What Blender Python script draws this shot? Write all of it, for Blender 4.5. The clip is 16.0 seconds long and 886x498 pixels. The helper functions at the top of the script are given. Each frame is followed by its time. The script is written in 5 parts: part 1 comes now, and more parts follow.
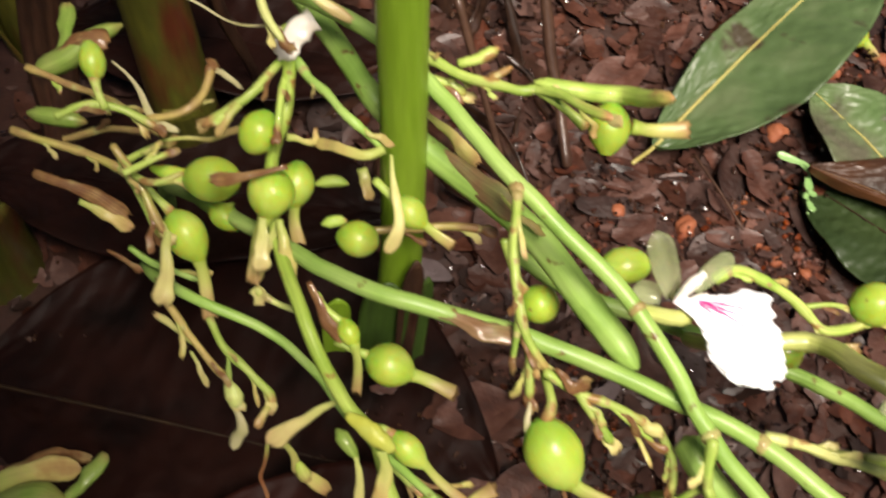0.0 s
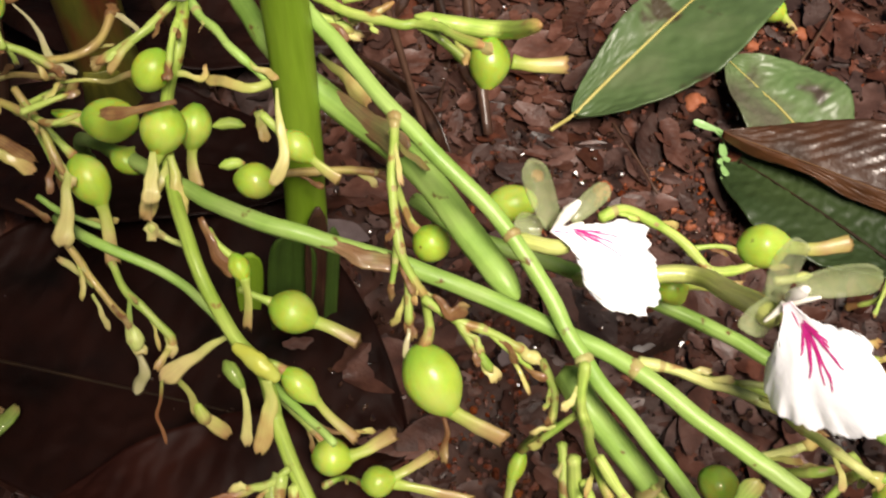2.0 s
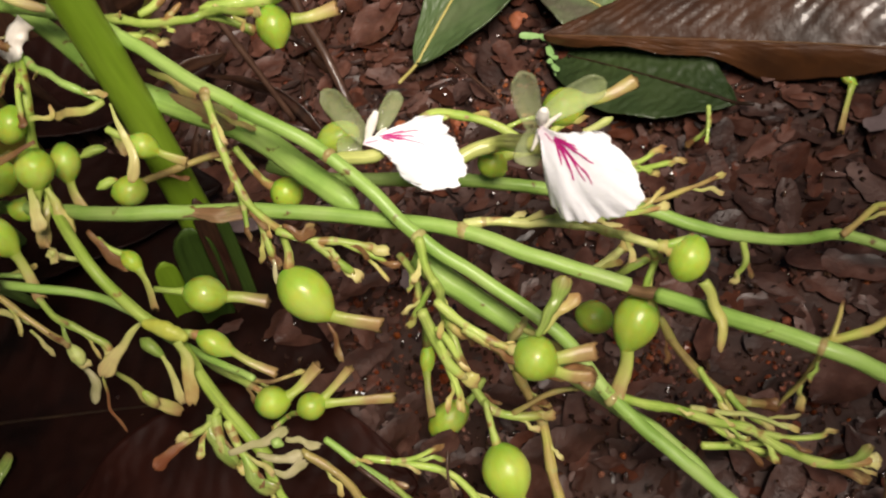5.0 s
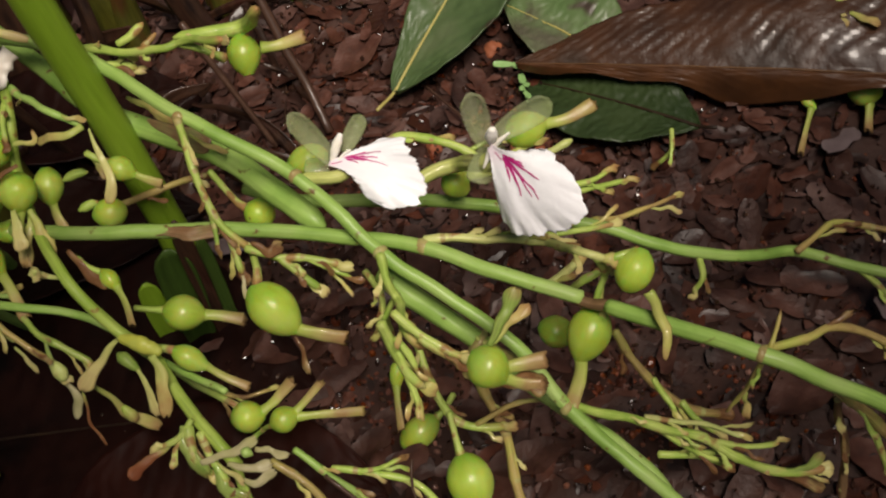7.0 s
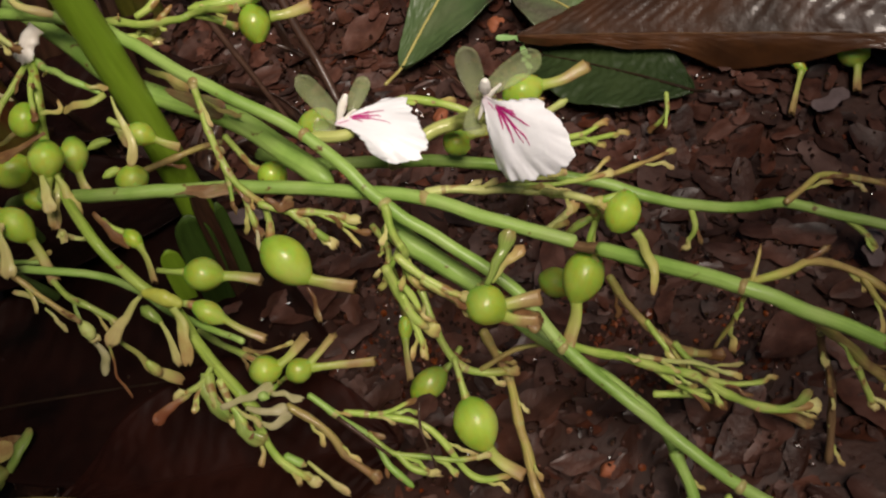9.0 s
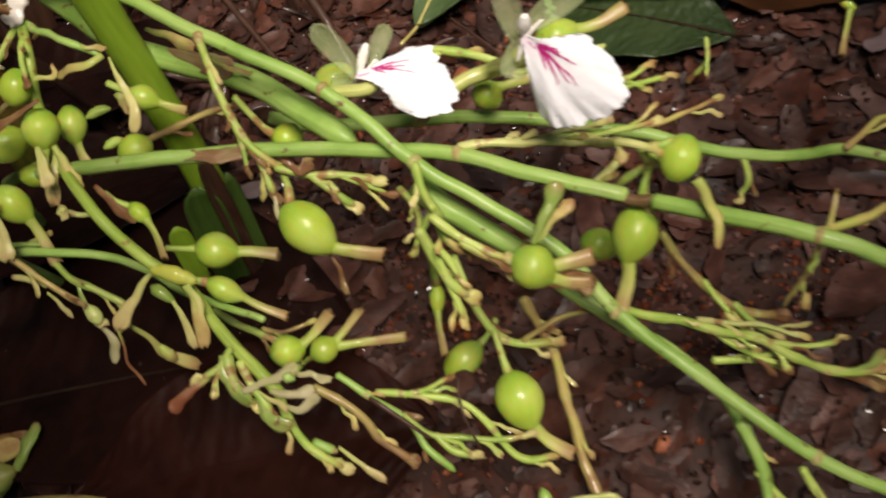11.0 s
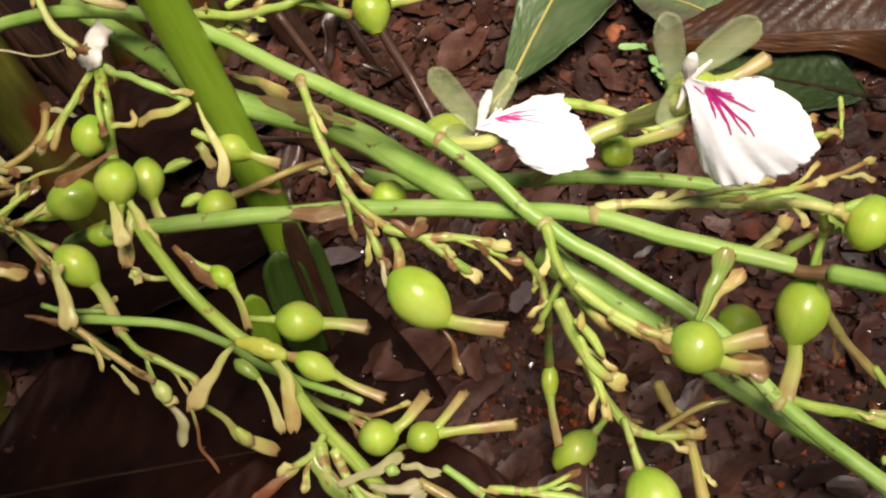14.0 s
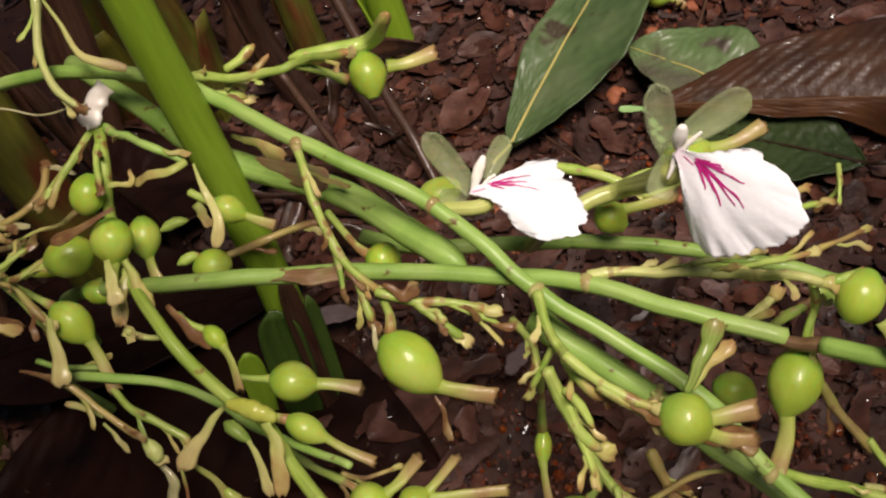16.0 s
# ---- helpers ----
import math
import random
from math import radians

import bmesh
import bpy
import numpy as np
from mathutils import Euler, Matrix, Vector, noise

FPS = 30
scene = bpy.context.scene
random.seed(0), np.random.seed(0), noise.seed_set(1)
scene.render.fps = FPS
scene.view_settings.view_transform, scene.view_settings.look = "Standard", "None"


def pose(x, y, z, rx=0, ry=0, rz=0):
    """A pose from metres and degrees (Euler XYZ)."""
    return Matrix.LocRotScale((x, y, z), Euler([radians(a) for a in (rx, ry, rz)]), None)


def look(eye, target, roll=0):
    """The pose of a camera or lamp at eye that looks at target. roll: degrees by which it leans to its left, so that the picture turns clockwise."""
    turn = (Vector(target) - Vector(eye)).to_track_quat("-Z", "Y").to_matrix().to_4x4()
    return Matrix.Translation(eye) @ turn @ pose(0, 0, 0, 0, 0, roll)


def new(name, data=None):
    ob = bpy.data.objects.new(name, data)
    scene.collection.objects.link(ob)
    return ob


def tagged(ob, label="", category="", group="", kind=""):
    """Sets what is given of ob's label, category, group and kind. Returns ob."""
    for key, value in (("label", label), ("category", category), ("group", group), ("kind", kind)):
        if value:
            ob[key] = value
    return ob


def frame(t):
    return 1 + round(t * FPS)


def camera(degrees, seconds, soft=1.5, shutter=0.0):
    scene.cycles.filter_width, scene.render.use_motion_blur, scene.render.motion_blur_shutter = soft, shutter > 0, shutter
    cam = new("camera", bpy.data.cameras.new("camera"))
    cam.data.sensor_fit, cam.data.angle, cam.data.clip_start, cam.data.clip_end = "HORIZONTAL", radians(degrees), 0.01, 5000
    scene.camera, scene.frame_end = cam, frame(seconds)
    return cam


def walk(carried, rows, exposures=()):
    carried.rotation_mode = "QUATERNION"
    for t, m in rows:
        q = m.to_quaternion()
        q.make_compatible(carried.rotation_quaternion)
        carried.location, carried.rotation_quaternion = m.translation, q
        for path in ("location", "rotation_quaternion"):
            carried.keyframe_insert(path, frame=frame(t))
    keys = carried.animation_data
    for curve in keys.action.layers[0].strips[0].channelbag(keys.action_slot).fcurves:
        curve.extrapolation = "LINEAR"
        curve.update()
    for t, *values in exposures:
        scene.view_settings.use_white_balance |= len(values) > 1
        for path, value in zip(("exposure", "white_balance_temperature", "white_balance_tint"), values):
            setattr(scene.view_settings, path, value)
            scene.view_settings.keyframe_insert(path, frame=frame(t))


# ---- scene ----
cam = camera(45.6, 16.0, soft=2.2, shutter=0.8)
METRES, EYE, TILT, LEAN, TURN = 0.32, 0.325, -60.0, 0.0, 0.0
ROWS = [
    (0.0, 0.0, 0.0, 0.0, 0.0, 0.0, -0.0),
    (0.5, 0.0274, -0.0046, -0.0374, -0.51, 0.92, 0.28),
    (1.0, 0.055, -0.0038, -0.0312, -0.22, 0.93, 0.07),
    (1.5, 0.0672, -0.0055, -0.0532, -0.41, 1.48, 0.03),
    (2.0, 0.0834, -0.0142, -0.0747, -0.36, 1.63, -0.11),
    (2.5, 0.098, -0.0286, -0.097, -0.57, 1.81, -0.45),
    (3.0, 0.1262, -0.0478, -0.1295, -0.02, 1.42, 0.39),
    (3.5, 0.1496, -0.0139, -0.1313, -0.62, -0.25, 8.52),
    (6.0, 0.2422, -0.2192, -0.239, 2.86, 5.6, 18.76),
    (6.5, 0.2459, -0.1993, -0.238, 2.59, 5.57, 18.71),
    (7.0, 0.2537, -0.1846, -0.2337, 2.31, 5.54, 18.21),
    (7.5, 0.2618, -0.1923, -0.2513, 2.8, 6.35, 17.92),
    (8.0, 0.2597, -0.2229, -0.2639, 3.18, 6.45, 18.15),
    (10.5, 0.2564, -0.2089, -0.3206, 4.21, 5.54, 20.92),
    (11.0, 0.221, -0.1483, -0.2933, 4.23, 5.55, 21.19),
    (11.5, 0.183, -0.0962, -0.2566, 4.05, 6.3, 20.98),
    (12.0, 0.1556, -0.0609, -0.2299, 4.1, 7.07, 20.65),
    (12.5, 0.1486, -0.042, -0.235, 5.07, 8.48, 20.34),
    (13.0, 0.1357, -0.0398, -0.2473, 5.03, 9.36, 20.2),
    (13.5, 0.1369, -0.0363, -0.2584, 5.44, 10.01, 20.07),
    (14.0, 0.1364, -0.0372, -0.255, 5.29, 10.13, 19.98),
    (14.5, 0.144, -0.0371, -0.2509, 5.55, 10.71, 19.75),
    (15.0, 0.1515, -0.0392, -0.2457, 5.74, 11.27, 19.52),
    (15.5, 0.1533, -0.0394, -0.2438, 5.69, 12.03, 19.28),
    (16.0, 0.1547, -0.0373, -0.2489, 5.77, 12.96, 19.08),
]
# the clip's camera brightens and darkens its picture by itself
EXPOSURES = [(0.0, 0.68, 6500, 13), (3.5, 0.5, 6500, 14), (6.0, 0.0, 6500, 14), (8.0, -0.36, 6500, 14), (10.5, 0.02, 6500, 18), (11.5, 0.23, 6500, 13), (12.5, 0.29, 6500, 13), (14.5, 0.5, 6500, 16), (15.5, 0.25, 6500, 19), (16.0, 0.02, 6500, 19)]
walk(cam, [(t, pose(0, 0, EYE, TILT, LEAN, TURN) @ pose(METRES * x, METRES * y, METRES * z, 90 + pitch, roll, yaw)) for t, x, y, z, yaw, pitch, roll in ROWS], EXPOSURES)

# ---- light: bright overcast sky through a canopy, from above and to the right ----
world = bpy.data.worlds.new("sky")
scene.world = world
world.use_nodes = True
wn = world.node_tree.nodes
sky = wn.new("ShaderNodeTexSky")
sky.sky_type, sky.sun_disc = "NISHITA", False
sky.sun_elevation, sky.sun_rotation = radians(64), radians(158)
world.node_tree.links.new(sky.outputs[0], wn["Background"].inputs[0])
wn["Background"].inputs[1].default_value = 0.016
sun = new("sun", bpy.data.lights.new("sun", "SUN"))
sun.data.energy, sun.data.angle, sun.data.color = 5.0, radians(25), (1.0, 0.91, 0.78)
sun.matrix_world = look((0.16, -0.41, 0.90), (0, 0, 0))


# ---- materials ----
def material(name, stops, scale=60.0, rough=0.5, bump=0.2, fine=4.0, coat=0.0, trans=0.0, sss=0.0, spots=None, stretch=(1, 1, 1), spec=0.3, random_tint=0.0, tip=None, clear=0.0, fibre=0.0, wet=0.06, island=False, foot=None):
    """stops: colours mixed by coarse noise; spots: colour, threshold and scale of specks; fine: the bump's scale over the colour's;
    tip: a colour that the part withers to at its end, and where along it that begins; clear: how far light passes straight through;
    fibre: strength of lengthwise streaks; wet: roughness of the water film; foot: a colour of the part's base and how far it reaches."""
    m = bpy.data.materials.new(name)
    m.use_nodes = True
    n, link = m.node_tree.nodes, m.node_tree.links.new
    b = n["Principled BSDF"]
    co, mp = n.new("ShaderNodeTexCoord"), n.new("ShaderNodeMapping")
    mp.inputs["Scale"].default_value = stretch
    link(co.outputs["Object"], mp.inputs[0])
    no = n.new("ShaderNodeTexNoise")
    no.inputs["Scale"].default_value, no.inputs["Detail"].default_value = scale, 6
    link(mp.outputs[0], no.inputs[0])
    ramp = n.new("ShaderNodeValToRGB")
    while len(ramp.color_ramp.elements) < len(stops):
        ramp.color_ramp.elements.new(0.5)
    for k, c in enumerate(stops):
        e = ramp.color_ramp.elements[k]
        e.position, e.color = 0.3 + 0.4 * k / max(1, len(stops) - 1), (*c, 1)
    link(no.outputs[0], ramp.inputs[0])
    colour = ramp.outputs[0]
    if random_tint:
        info, hsv, mr = n.new("ShaderNodeObjectInfo"), n.new("ShaderNodeHueSaturation"), n.new("ShaderNodeMapRange")
        mr.inputs[3].default_value, mr.inputs[4].default_value = 1 - random_tint, 1 + random_tint
        if island:
            info = n.new("ShaderNodeNewGeometry")
        link(info.outputs["Random Per Island" if island else "Random"], mr.inputs[0])
        if island:
            hs = n.new("ShaderNodeMapRange")
            hs.inputs[3].default_value, hs.inputs[4].default_value = 0.72, 1.18
            sh = n.new("ShaderNodeMath")
            sh.operation = "FRACT"
            mu = n.new("ShaderNodeMath")
            mu.operation = "MULTIPLY"
            mu.inputs[1].default_value = 7.31
            link(info.outputs["Random Per Island"], mu.inputs[0])
            link(mu.outputs[0], sh.inputs[0])
            link(sh.outputs[0], hs.inputs[0])
            link(hs.outputs[0], hsv.inputs["Saturation"])
        link(mr.outputs[0], hsv.inputs["Value"])
        link(colour, hsv.inputs["Color"])
        colour = hsv.outputs[0]
    if spots:
        sp, lt, mix = n.new("ShaderNodeTexNoise"), n.new("ShaderNodeMapRange"), n.new("ShaderNodeMix")
        sp.inputs["Scale"].default_value, sp.inputs["Detail"].default_value = spots[2], 3
        lt.inputs[1].default_value, lt.inputs[2].default_value = spots[1], spots[1] + 0.06
        mix.data_type = "RGBA"
        link(co.outputs["Object"], sp.inputs[0])
        link(sp.outputs[0], lt.inputs[0])
        link(lt.outputs[0], mix.inputs[0])
        link(colour, mix.inputs[6])
        mix.inputs[7].default_value = (*spots[0], 1)
        colour = mix.outputs[2]
    if tip:
        at, ad, rg, mx = n.new("ShaderNodeAttribute"), n.new("ShaderNodeMath"), n.new("ShaderNodeMapRange"), n.new("ShaderNodeMix")
        at.attribute_name = "along"
        ad.operation = "MULTIPLY_ADD"
        ad.inputs[1].default_value = 0.5
        link(no.outputs[0], ad.inputs[0])
        link(at.outputs["Fac"], ad.inputs[2])
        rg.inputs[1].default_value, rg.inputs[2].default_value = tip[1] + 0.25, tip[1] + 0.25 + tip[2]
        link(ad.outputs[0], rg.inputs[0])
        mx.data_type = "RGBA"
        link(rg.outputs[0], mx.inputs[0])
        link(colour, mx.inputs[6])
        mx.inputs[7].default_value = (*tip[0], 1)
        colour = mx.outputs[2]
    if foot:
        at, rg, mx = n.new("ShaderNodeAttribute"), n.new("ShaderNodeMapRange"), n.new("ShaderNodeMix")
        at.attribute_name = "along"
        rg.inputs[1].default_value, rg.inputs[2].default_value = foot[1], 0.02
        link(at.outputs["Fac"], rg.inputs[0])
        mx.data_type = "RGBA"
        link(rg.outputs[0], mx.inputs[0])
        link(colour, mx.inputs[6])
        mx.inputs[7].default_value = (*foot[0], 1)
        colour = mx.outputs[2]
    if fibre:
        fa, fn, fm, fh = n.new("ShaderNodeAttribute"), n.new("ShaderNodeTexNoise"), n.new("ShaderNodeMapRange"), n.new("ShaderNodeHueSaturation")
        fa.attribute_name = "fibre"
        fn.inputs["Scale"].default_value, fn.inputs["Detail"].default_value = 2.6, 4
        fm.inputs[1].default_value, fm.inputs[2].default_value = 0.3, 0.7
        fm.inputs[3].default_value, fm.inputs[4].default_value = 1 - fibre, 1 + fibre
        link(fa.outputs["Vector"], fn.inputs[0])
        link(fn.outputs[0], fm.inputs[0])
        link(fm.outputs[0], fh.inputs["Value"])
        link(colour, fh.inputs["Color"])
        colour = fh.outputs[0]
    link(colour, b.inputs["Base Color"])
    fi, bu = n.new("ShaderNodeTexNoise"), n.new("ShaderNodeBump")
    fi.inputs["Scale"].default_value, fi.inputs["Detail"].default_value = scale * fine, 4
    bu.inputs["Strength"].default_value, bu.inputs["Distance"].default_value = bump, 0.0004
    link(mp.outputs[0], fi.inputs[0])
    link(fi.outputs[0], bu.inputs["Height"])
    link(bu.outputs[0], b.inputs["Normal"])
    rr = n.new("ShaderNodeMapRange")
    rr.inputs[3].default_value, rr.inputs[4].default_value = max(0.05, rough - 0.15), min(1, rough + 0.15)
    link(fi.outputs[0], rr.inputs[0])
    link(rr.outputs[0], b.inputs["Roughness"])
    b.inputs["Coat Weight"].default_value, b.inputs["Coat Roughness"].default_value = coat, wet
    b.inputs["Specular IOR Level"].default_value = spec
    if sss:
        b.inputs["Subsurface Weight"].default_value, b.inputs["Subsurface Scale"].default_value = sss, 0.002
    if trans:
        tr, ms = n.new("ShaderNodeBsdfTranslucent"), n.new("ShaderNodeMixShader")
        link(colour, tr.inputs[0])
        ms.inputs[0].default_value = trans
        link(b.outputs[0], ms.inputs[1])
        link(tr.outputs[0], ms.inputs[2])
        link(ms.outputs[0], n["Material Output"].inputs[0])
        if clear:
            tp, m2 = n.new("ShaderNodeBsdfTransparent"), n.new("ShaderNodeMixShader")
            m2.inputs[0].default_value = clear
            link(ms.outputs[0], m2.inputs[1])
            link(tp.outputs[0], m2.inputs[2])
            link(m2.outputs[0], n["Material Output"].inputs[0])
    return m


GREEN = material("stalk_green", [(0.175, 0.31, 0.05), (0.275, 0.43, 0.09), (0.345, 0.465, 0.135)], 60, 0.5, 0.5, 6, 0.14, spots=((0.13, 0.075, 0.02), 0.655, 210), fibre=0.12, random_tint=0.08, wet=0.2)
YELLOW = material("branchlet_yellow_green", [(0.23, 0.36, 0.05), (0.35, 0.455, 0.09), (0.44, 0.49, 0.145)], 120, 0.5, 0.35, 4, 0.2, spots=((0.27, 0.16, 0.05), 0.605, 120), tip=((0.34, 0.19, 0.07), 0.84, 0.16), fibre=0.25, random_tint=0.14)
YELLOWSTALK = material("stalk_yellow_green", [(0.23, 0.35, 0.04), (0.36, 0.45, 0.09)], 90, 0.5, 0.4, 4, 0.18, spots=((0.22, 0.12, 0.03), 0.66, 170), fibre=0.25)
PALESTEM = material("branchlet_pale", [(0.36, 0.44, 0.10), (0.46, 0.49, 0.17), (0.42, 0.40, 0.14)], 110, 0.5, 0.3, 4, 0.2, spots=((0.28, 0.16, 0.06), 0.64, 140), fibre=0.25, random_tint=0.12)
TANSTEM = material("branchlet_tan", [(0.33, 0.36, 0.07), (0.38, 0.29, 0.09), (0.20, 0.11, 0.05)], 80, 0.5, 0.4, 4, 0.4, tip=((0.24, 0.13, 0.05), 0.8, 0.2), fibre=0.3, random_tint=0.14)
BROWNSTEM = material("branchlet_brown", [(0.10, 0.055, 0.025), (0.20, 0.12, 0.055)], 80, 0.55, 0.4, fibre=0.3)
YELLOWNODE = material("node_yellow", [(0.46, 0.46, 0.055), (0.40, 0.44, 0.08)], 200, 0.45, 0.2, coat=0.3)
RING = material("node_ring_tan", [(0.40, 0.40, 0.14), (0.28, 0.19, 0.07)], 200, 0.55, 0.5, coat=0.3)
POD = material("capsule_green", [(0.27, 0.40, 0.03), (0.36, 0.48, 0.055), (0.44, 0.53, 0.105)], 75, 0.42, 0.25, 6, 0.28, sss=0.6, spots=((0.14, 0.09, 0.02), 0.72, 300), fibre=0.04, random_tint=0.13, foot=((0.20, 0.37, 0.035), 0.4), wet=0.1)
TAN = material("bract_tan", [(0.54, 0.53, 0.14), (0.58, 0.49, 0.17), (0.48, 0.33, 0.11)], 130, 0.45, 0.4, 4, 0.22, trans=0.22, clear=0.06, tip=((0.40, 0.21, 0.085), 0.72, 0.4), fibre=0.09, foot=((0.44, 0.52, 0.12), 0.6), random_tint=0.15)
PALETAN = material("bract_pale_tan", [(0.64, 0.61, 0.22), (0.60, 0.51, 0.21)], 130, 0.45, 0.4, 4, 0.22, trans=0.22, clear=0.08, tip=((0.50, 0.31, 0.15), 0.76, 0.4), fibre=0.09, foot=((0.52, 0.57, 0.16), 0.6), random_tint=0.12)
TAIL = material("withered_tube", [(0.44, 0.46, 0.11), (0.47, 0.40, 0.14), (0.38, 0.26, 0.10)], 110, 0.45, 0.35, 4, 0.22, trans=0.15, clear=0.04, tip=((0.34, 0.19, 0.08), 0.55, 0.5), fibre=0.09, foot=((0.38, 0.50, 0.08), 0.6), random_tint=0.14)
PALE = material("bract_pale", [(0.52, 0.50, 0.22), (0.64, 0.57, 0.34)], 150, 0.4, 0.4, 4, 0.3, trans=0.15, clear=0.38, fibre=0.12)
WHITE = material("bract_white", [(0.86, 0.82, 0.74), (0.74, 0.66, 0.56)], 150, 0.4, 0.4, 4, 0.5, trans=0.2, clear=0.08, fibre=0.06)
BROWN = material("bract_brown", [(0.34, 0.20, 0.07), (0.22, 0.10, 0.04), (0.42, 0.32, 0.12)], 120, 0.5, 0.5, 4, 0.4, trans=0.3, clear=0.1, fibre=0.35)
BROWNSHEATH = material("sheath_brown", [(0.16, 0.075, 0.035), (0.21, 0.13, 0.06), (0.19, 0.21, 0.07)], 90, 0.45, 0.5, 4, 0.4, fibre=0.35)
REDBROWN = material("bract_red_brown", [(0.17, 0.05, 0.018), (0.25, 0.13, 0.05)], 120, 0.4, 0.4, 4, 0.6, fibre=0.3, foot=((0.36, 0.40, 0.10), 0.3))
LEAFY = material("bract_leafy", [(0.24, 0.38, 0.06), (0.36, 0.43, 0.11)], 120, 0.45, 0.3, 4, 0.5, trans=0.3, fibre=0.25, tip=((0.34, 0.22, 0.08), 0.8, 0.3))
LIP = material("petal_white", [(0.94, 0.945, 0.965), (0.92, 0.915, 0.94)], 120, 0.4, 0.6, 3, 0.2, trans=0.12, foot=((0.93, 0.80, 0.87), 0.28))
PINK = material("petal_pink", [(0.40, 0.008, 0.14), (0.56, 0.04, 0.25)], 300, 0.45, 0.2)
SEPAL = material("sepal_translucent", [(0.54, 0.64, 0.28), (0.68, 0.74, 0.44)], 100, 0.25, 0.3, 4, 1.0, trans=0.35, clear=0.68, fibre=0.08, wet=0.05)
FLORAL = material("floral_tube", [(0.38, 0.44, 0.10), (0.50, 0.50, 0.18)], 100, 0.4, 0.25, 4, 0.45, fibre=0.25)
CREAM = material("anther_cream", [(0.90, 0.88, 0.82), (0.84, 0.79, 0.68)], 300, 0.5, 0.3)
SHOOT = material("shoot_green", [(0.155, 0.27, 0.012), (0.22, 0.345, 0.025)], 30, 0.45, 0.3, 8, 0.25, stretch=(6, 6, 0.5), fibre=0.08, wet=0.2)
# yellowish with rusty stains; the tones are darkened for the shade they stand in
OLDSHOOT = material("old_shoot", [(0.14, 0.125, 0.015), (0.08, 0.08, 0.012), (0.10, 0.026, 0.010)], 35, 0.45, 0.3, 5, 0.3, stretch=(2, 2, 0.7), fibre=0.25, wet=0.15)
SHEATH = material("dead_sheath", [(0.016, 0.007, 0.0045), (0.042, 0.019, 0.010), (0.030, 0.010, 0.006)], 60, 0.5, 0.6, 5, 0.35, stretch=(3, 3, 0.6), fibre=0.4, wet=0.15, random_tint=0.3)
# shoot green darkened to put the shade at the shoot's foot into colour
SHADESHEATH = material("shaded_sheath_green", [(0.028, 0.055, 0.009), (0.042, 0.078, 0.012), (0.036, 0.046, 0.010)], 40, 0.45, 0.3, 6, 0.2, fibre=0.25, wet=0.2)
LEAFGREEN = material("leaf_green", [(0.045, 0.075, 0.026), (0.068, 0.108, 0.04), (0.10, 0.13, 0.06)], 40, 0.42, 0.5, 6, 0.1, spots=((0.045, 0.035, 0.02), 0.61, 50), wet=0.2)
LEAFPALE = material("leaf_pale_green", [(0.065, 0.12, 0.035), (0.105, 0.155, 0.062), (0.09, 0.085, 0.055)], 35, 0.42, 0.4, 6, 0.12, spots=((0.06, 0.045, 0.034), 0.60, 40), wet=0.2)
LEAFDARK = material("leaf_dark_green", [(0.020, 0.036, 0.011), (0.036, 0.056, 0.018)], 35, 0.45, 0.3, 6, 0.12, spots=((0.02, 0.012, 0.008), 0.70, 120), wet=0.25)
LEAFBROWN = material("leaf_brown_wet", [(0.026, 0.012, 0.007), (0.060, 0.024, 0.010), (0.034, 0.021, 0.014)], 28, 0.42, 1.0, 10, 0.5, spec=0.4, wet=0.14)
# rusty orange of light on and through the dead leaf's folded half, as colour
LEAFLIT = material("leaf_brown_lit", [(0.045, 0.017, 0.006), (0.078, 0.029, 0.009), (0.028, 0.011, 0.005)], 40, 0.5, 0.5, 6, 0.2, wet=0.15)
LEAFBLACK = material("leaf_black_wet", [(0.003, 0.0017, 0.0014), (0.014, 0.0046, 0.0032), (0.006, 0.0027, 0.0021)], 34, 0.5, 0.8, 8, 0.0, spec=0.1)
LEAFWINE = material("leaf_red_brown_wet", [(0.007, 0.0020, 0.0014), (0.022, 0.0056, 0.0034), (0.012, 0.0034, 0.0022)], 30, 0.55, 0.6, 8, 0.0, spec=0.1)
MIDRIB = material("midrib_yellow", [(0.42, 0.38, 0.12), (0.34, 0.28, 0.08)], 120, 0.45, 0.2, coat=0.3)
MIDDARK = material("midrib_dark", [(0.030, 0.016, 0.006), (0.014, 0.007, 0.004)], 120, 0.5, 0.3)
MIDBROWN = material("midrib_brown", [(0.14, 0.07, 0.03), (0.10, 0.05, 0.02)], 120, 0.4, 0.3, coat=0.4)
DRYSTOPS = [(0.022, 0.0078, 0.005), (0.052, 0.0195, 0.0125), (0.084, 0.039, 0.029)]
DRYLEAF = material("dry_leaf", DRYSTOPS, 110, 0.5, 0.9, 5, 0.12, random_tint=0.55, wet=0.22)
LITTER = material("dry_litter", DRYSTOPS, 110, 0.5, 0.9, 5, 0.12, random_tint=0.6, island=True, wet=0.22)
GREYLEAF = material("grey_dry_leaf", [(0.09, 0.062, 0.060), (0.15, 0.11, 0.11)], 120, 0.5, 0.8, 5, 0.3)
SOIL = material("wet_soil", [(0.016, 0.0065, 0.0045), (0.042, 0.016, 0.010), (0.027, 0.012, 0.008)], 60, 0.6, 1.0, 8, 0.15, spec=0.3, wet=0.3)
CRUMB = material("wet_crumbs", [(0.008, 0.004, 0.003), (0.035, 0.015, 0.009), (0.07, 0.035, 0.02)], 300, 0.15, 0.5, 4, 1.0)
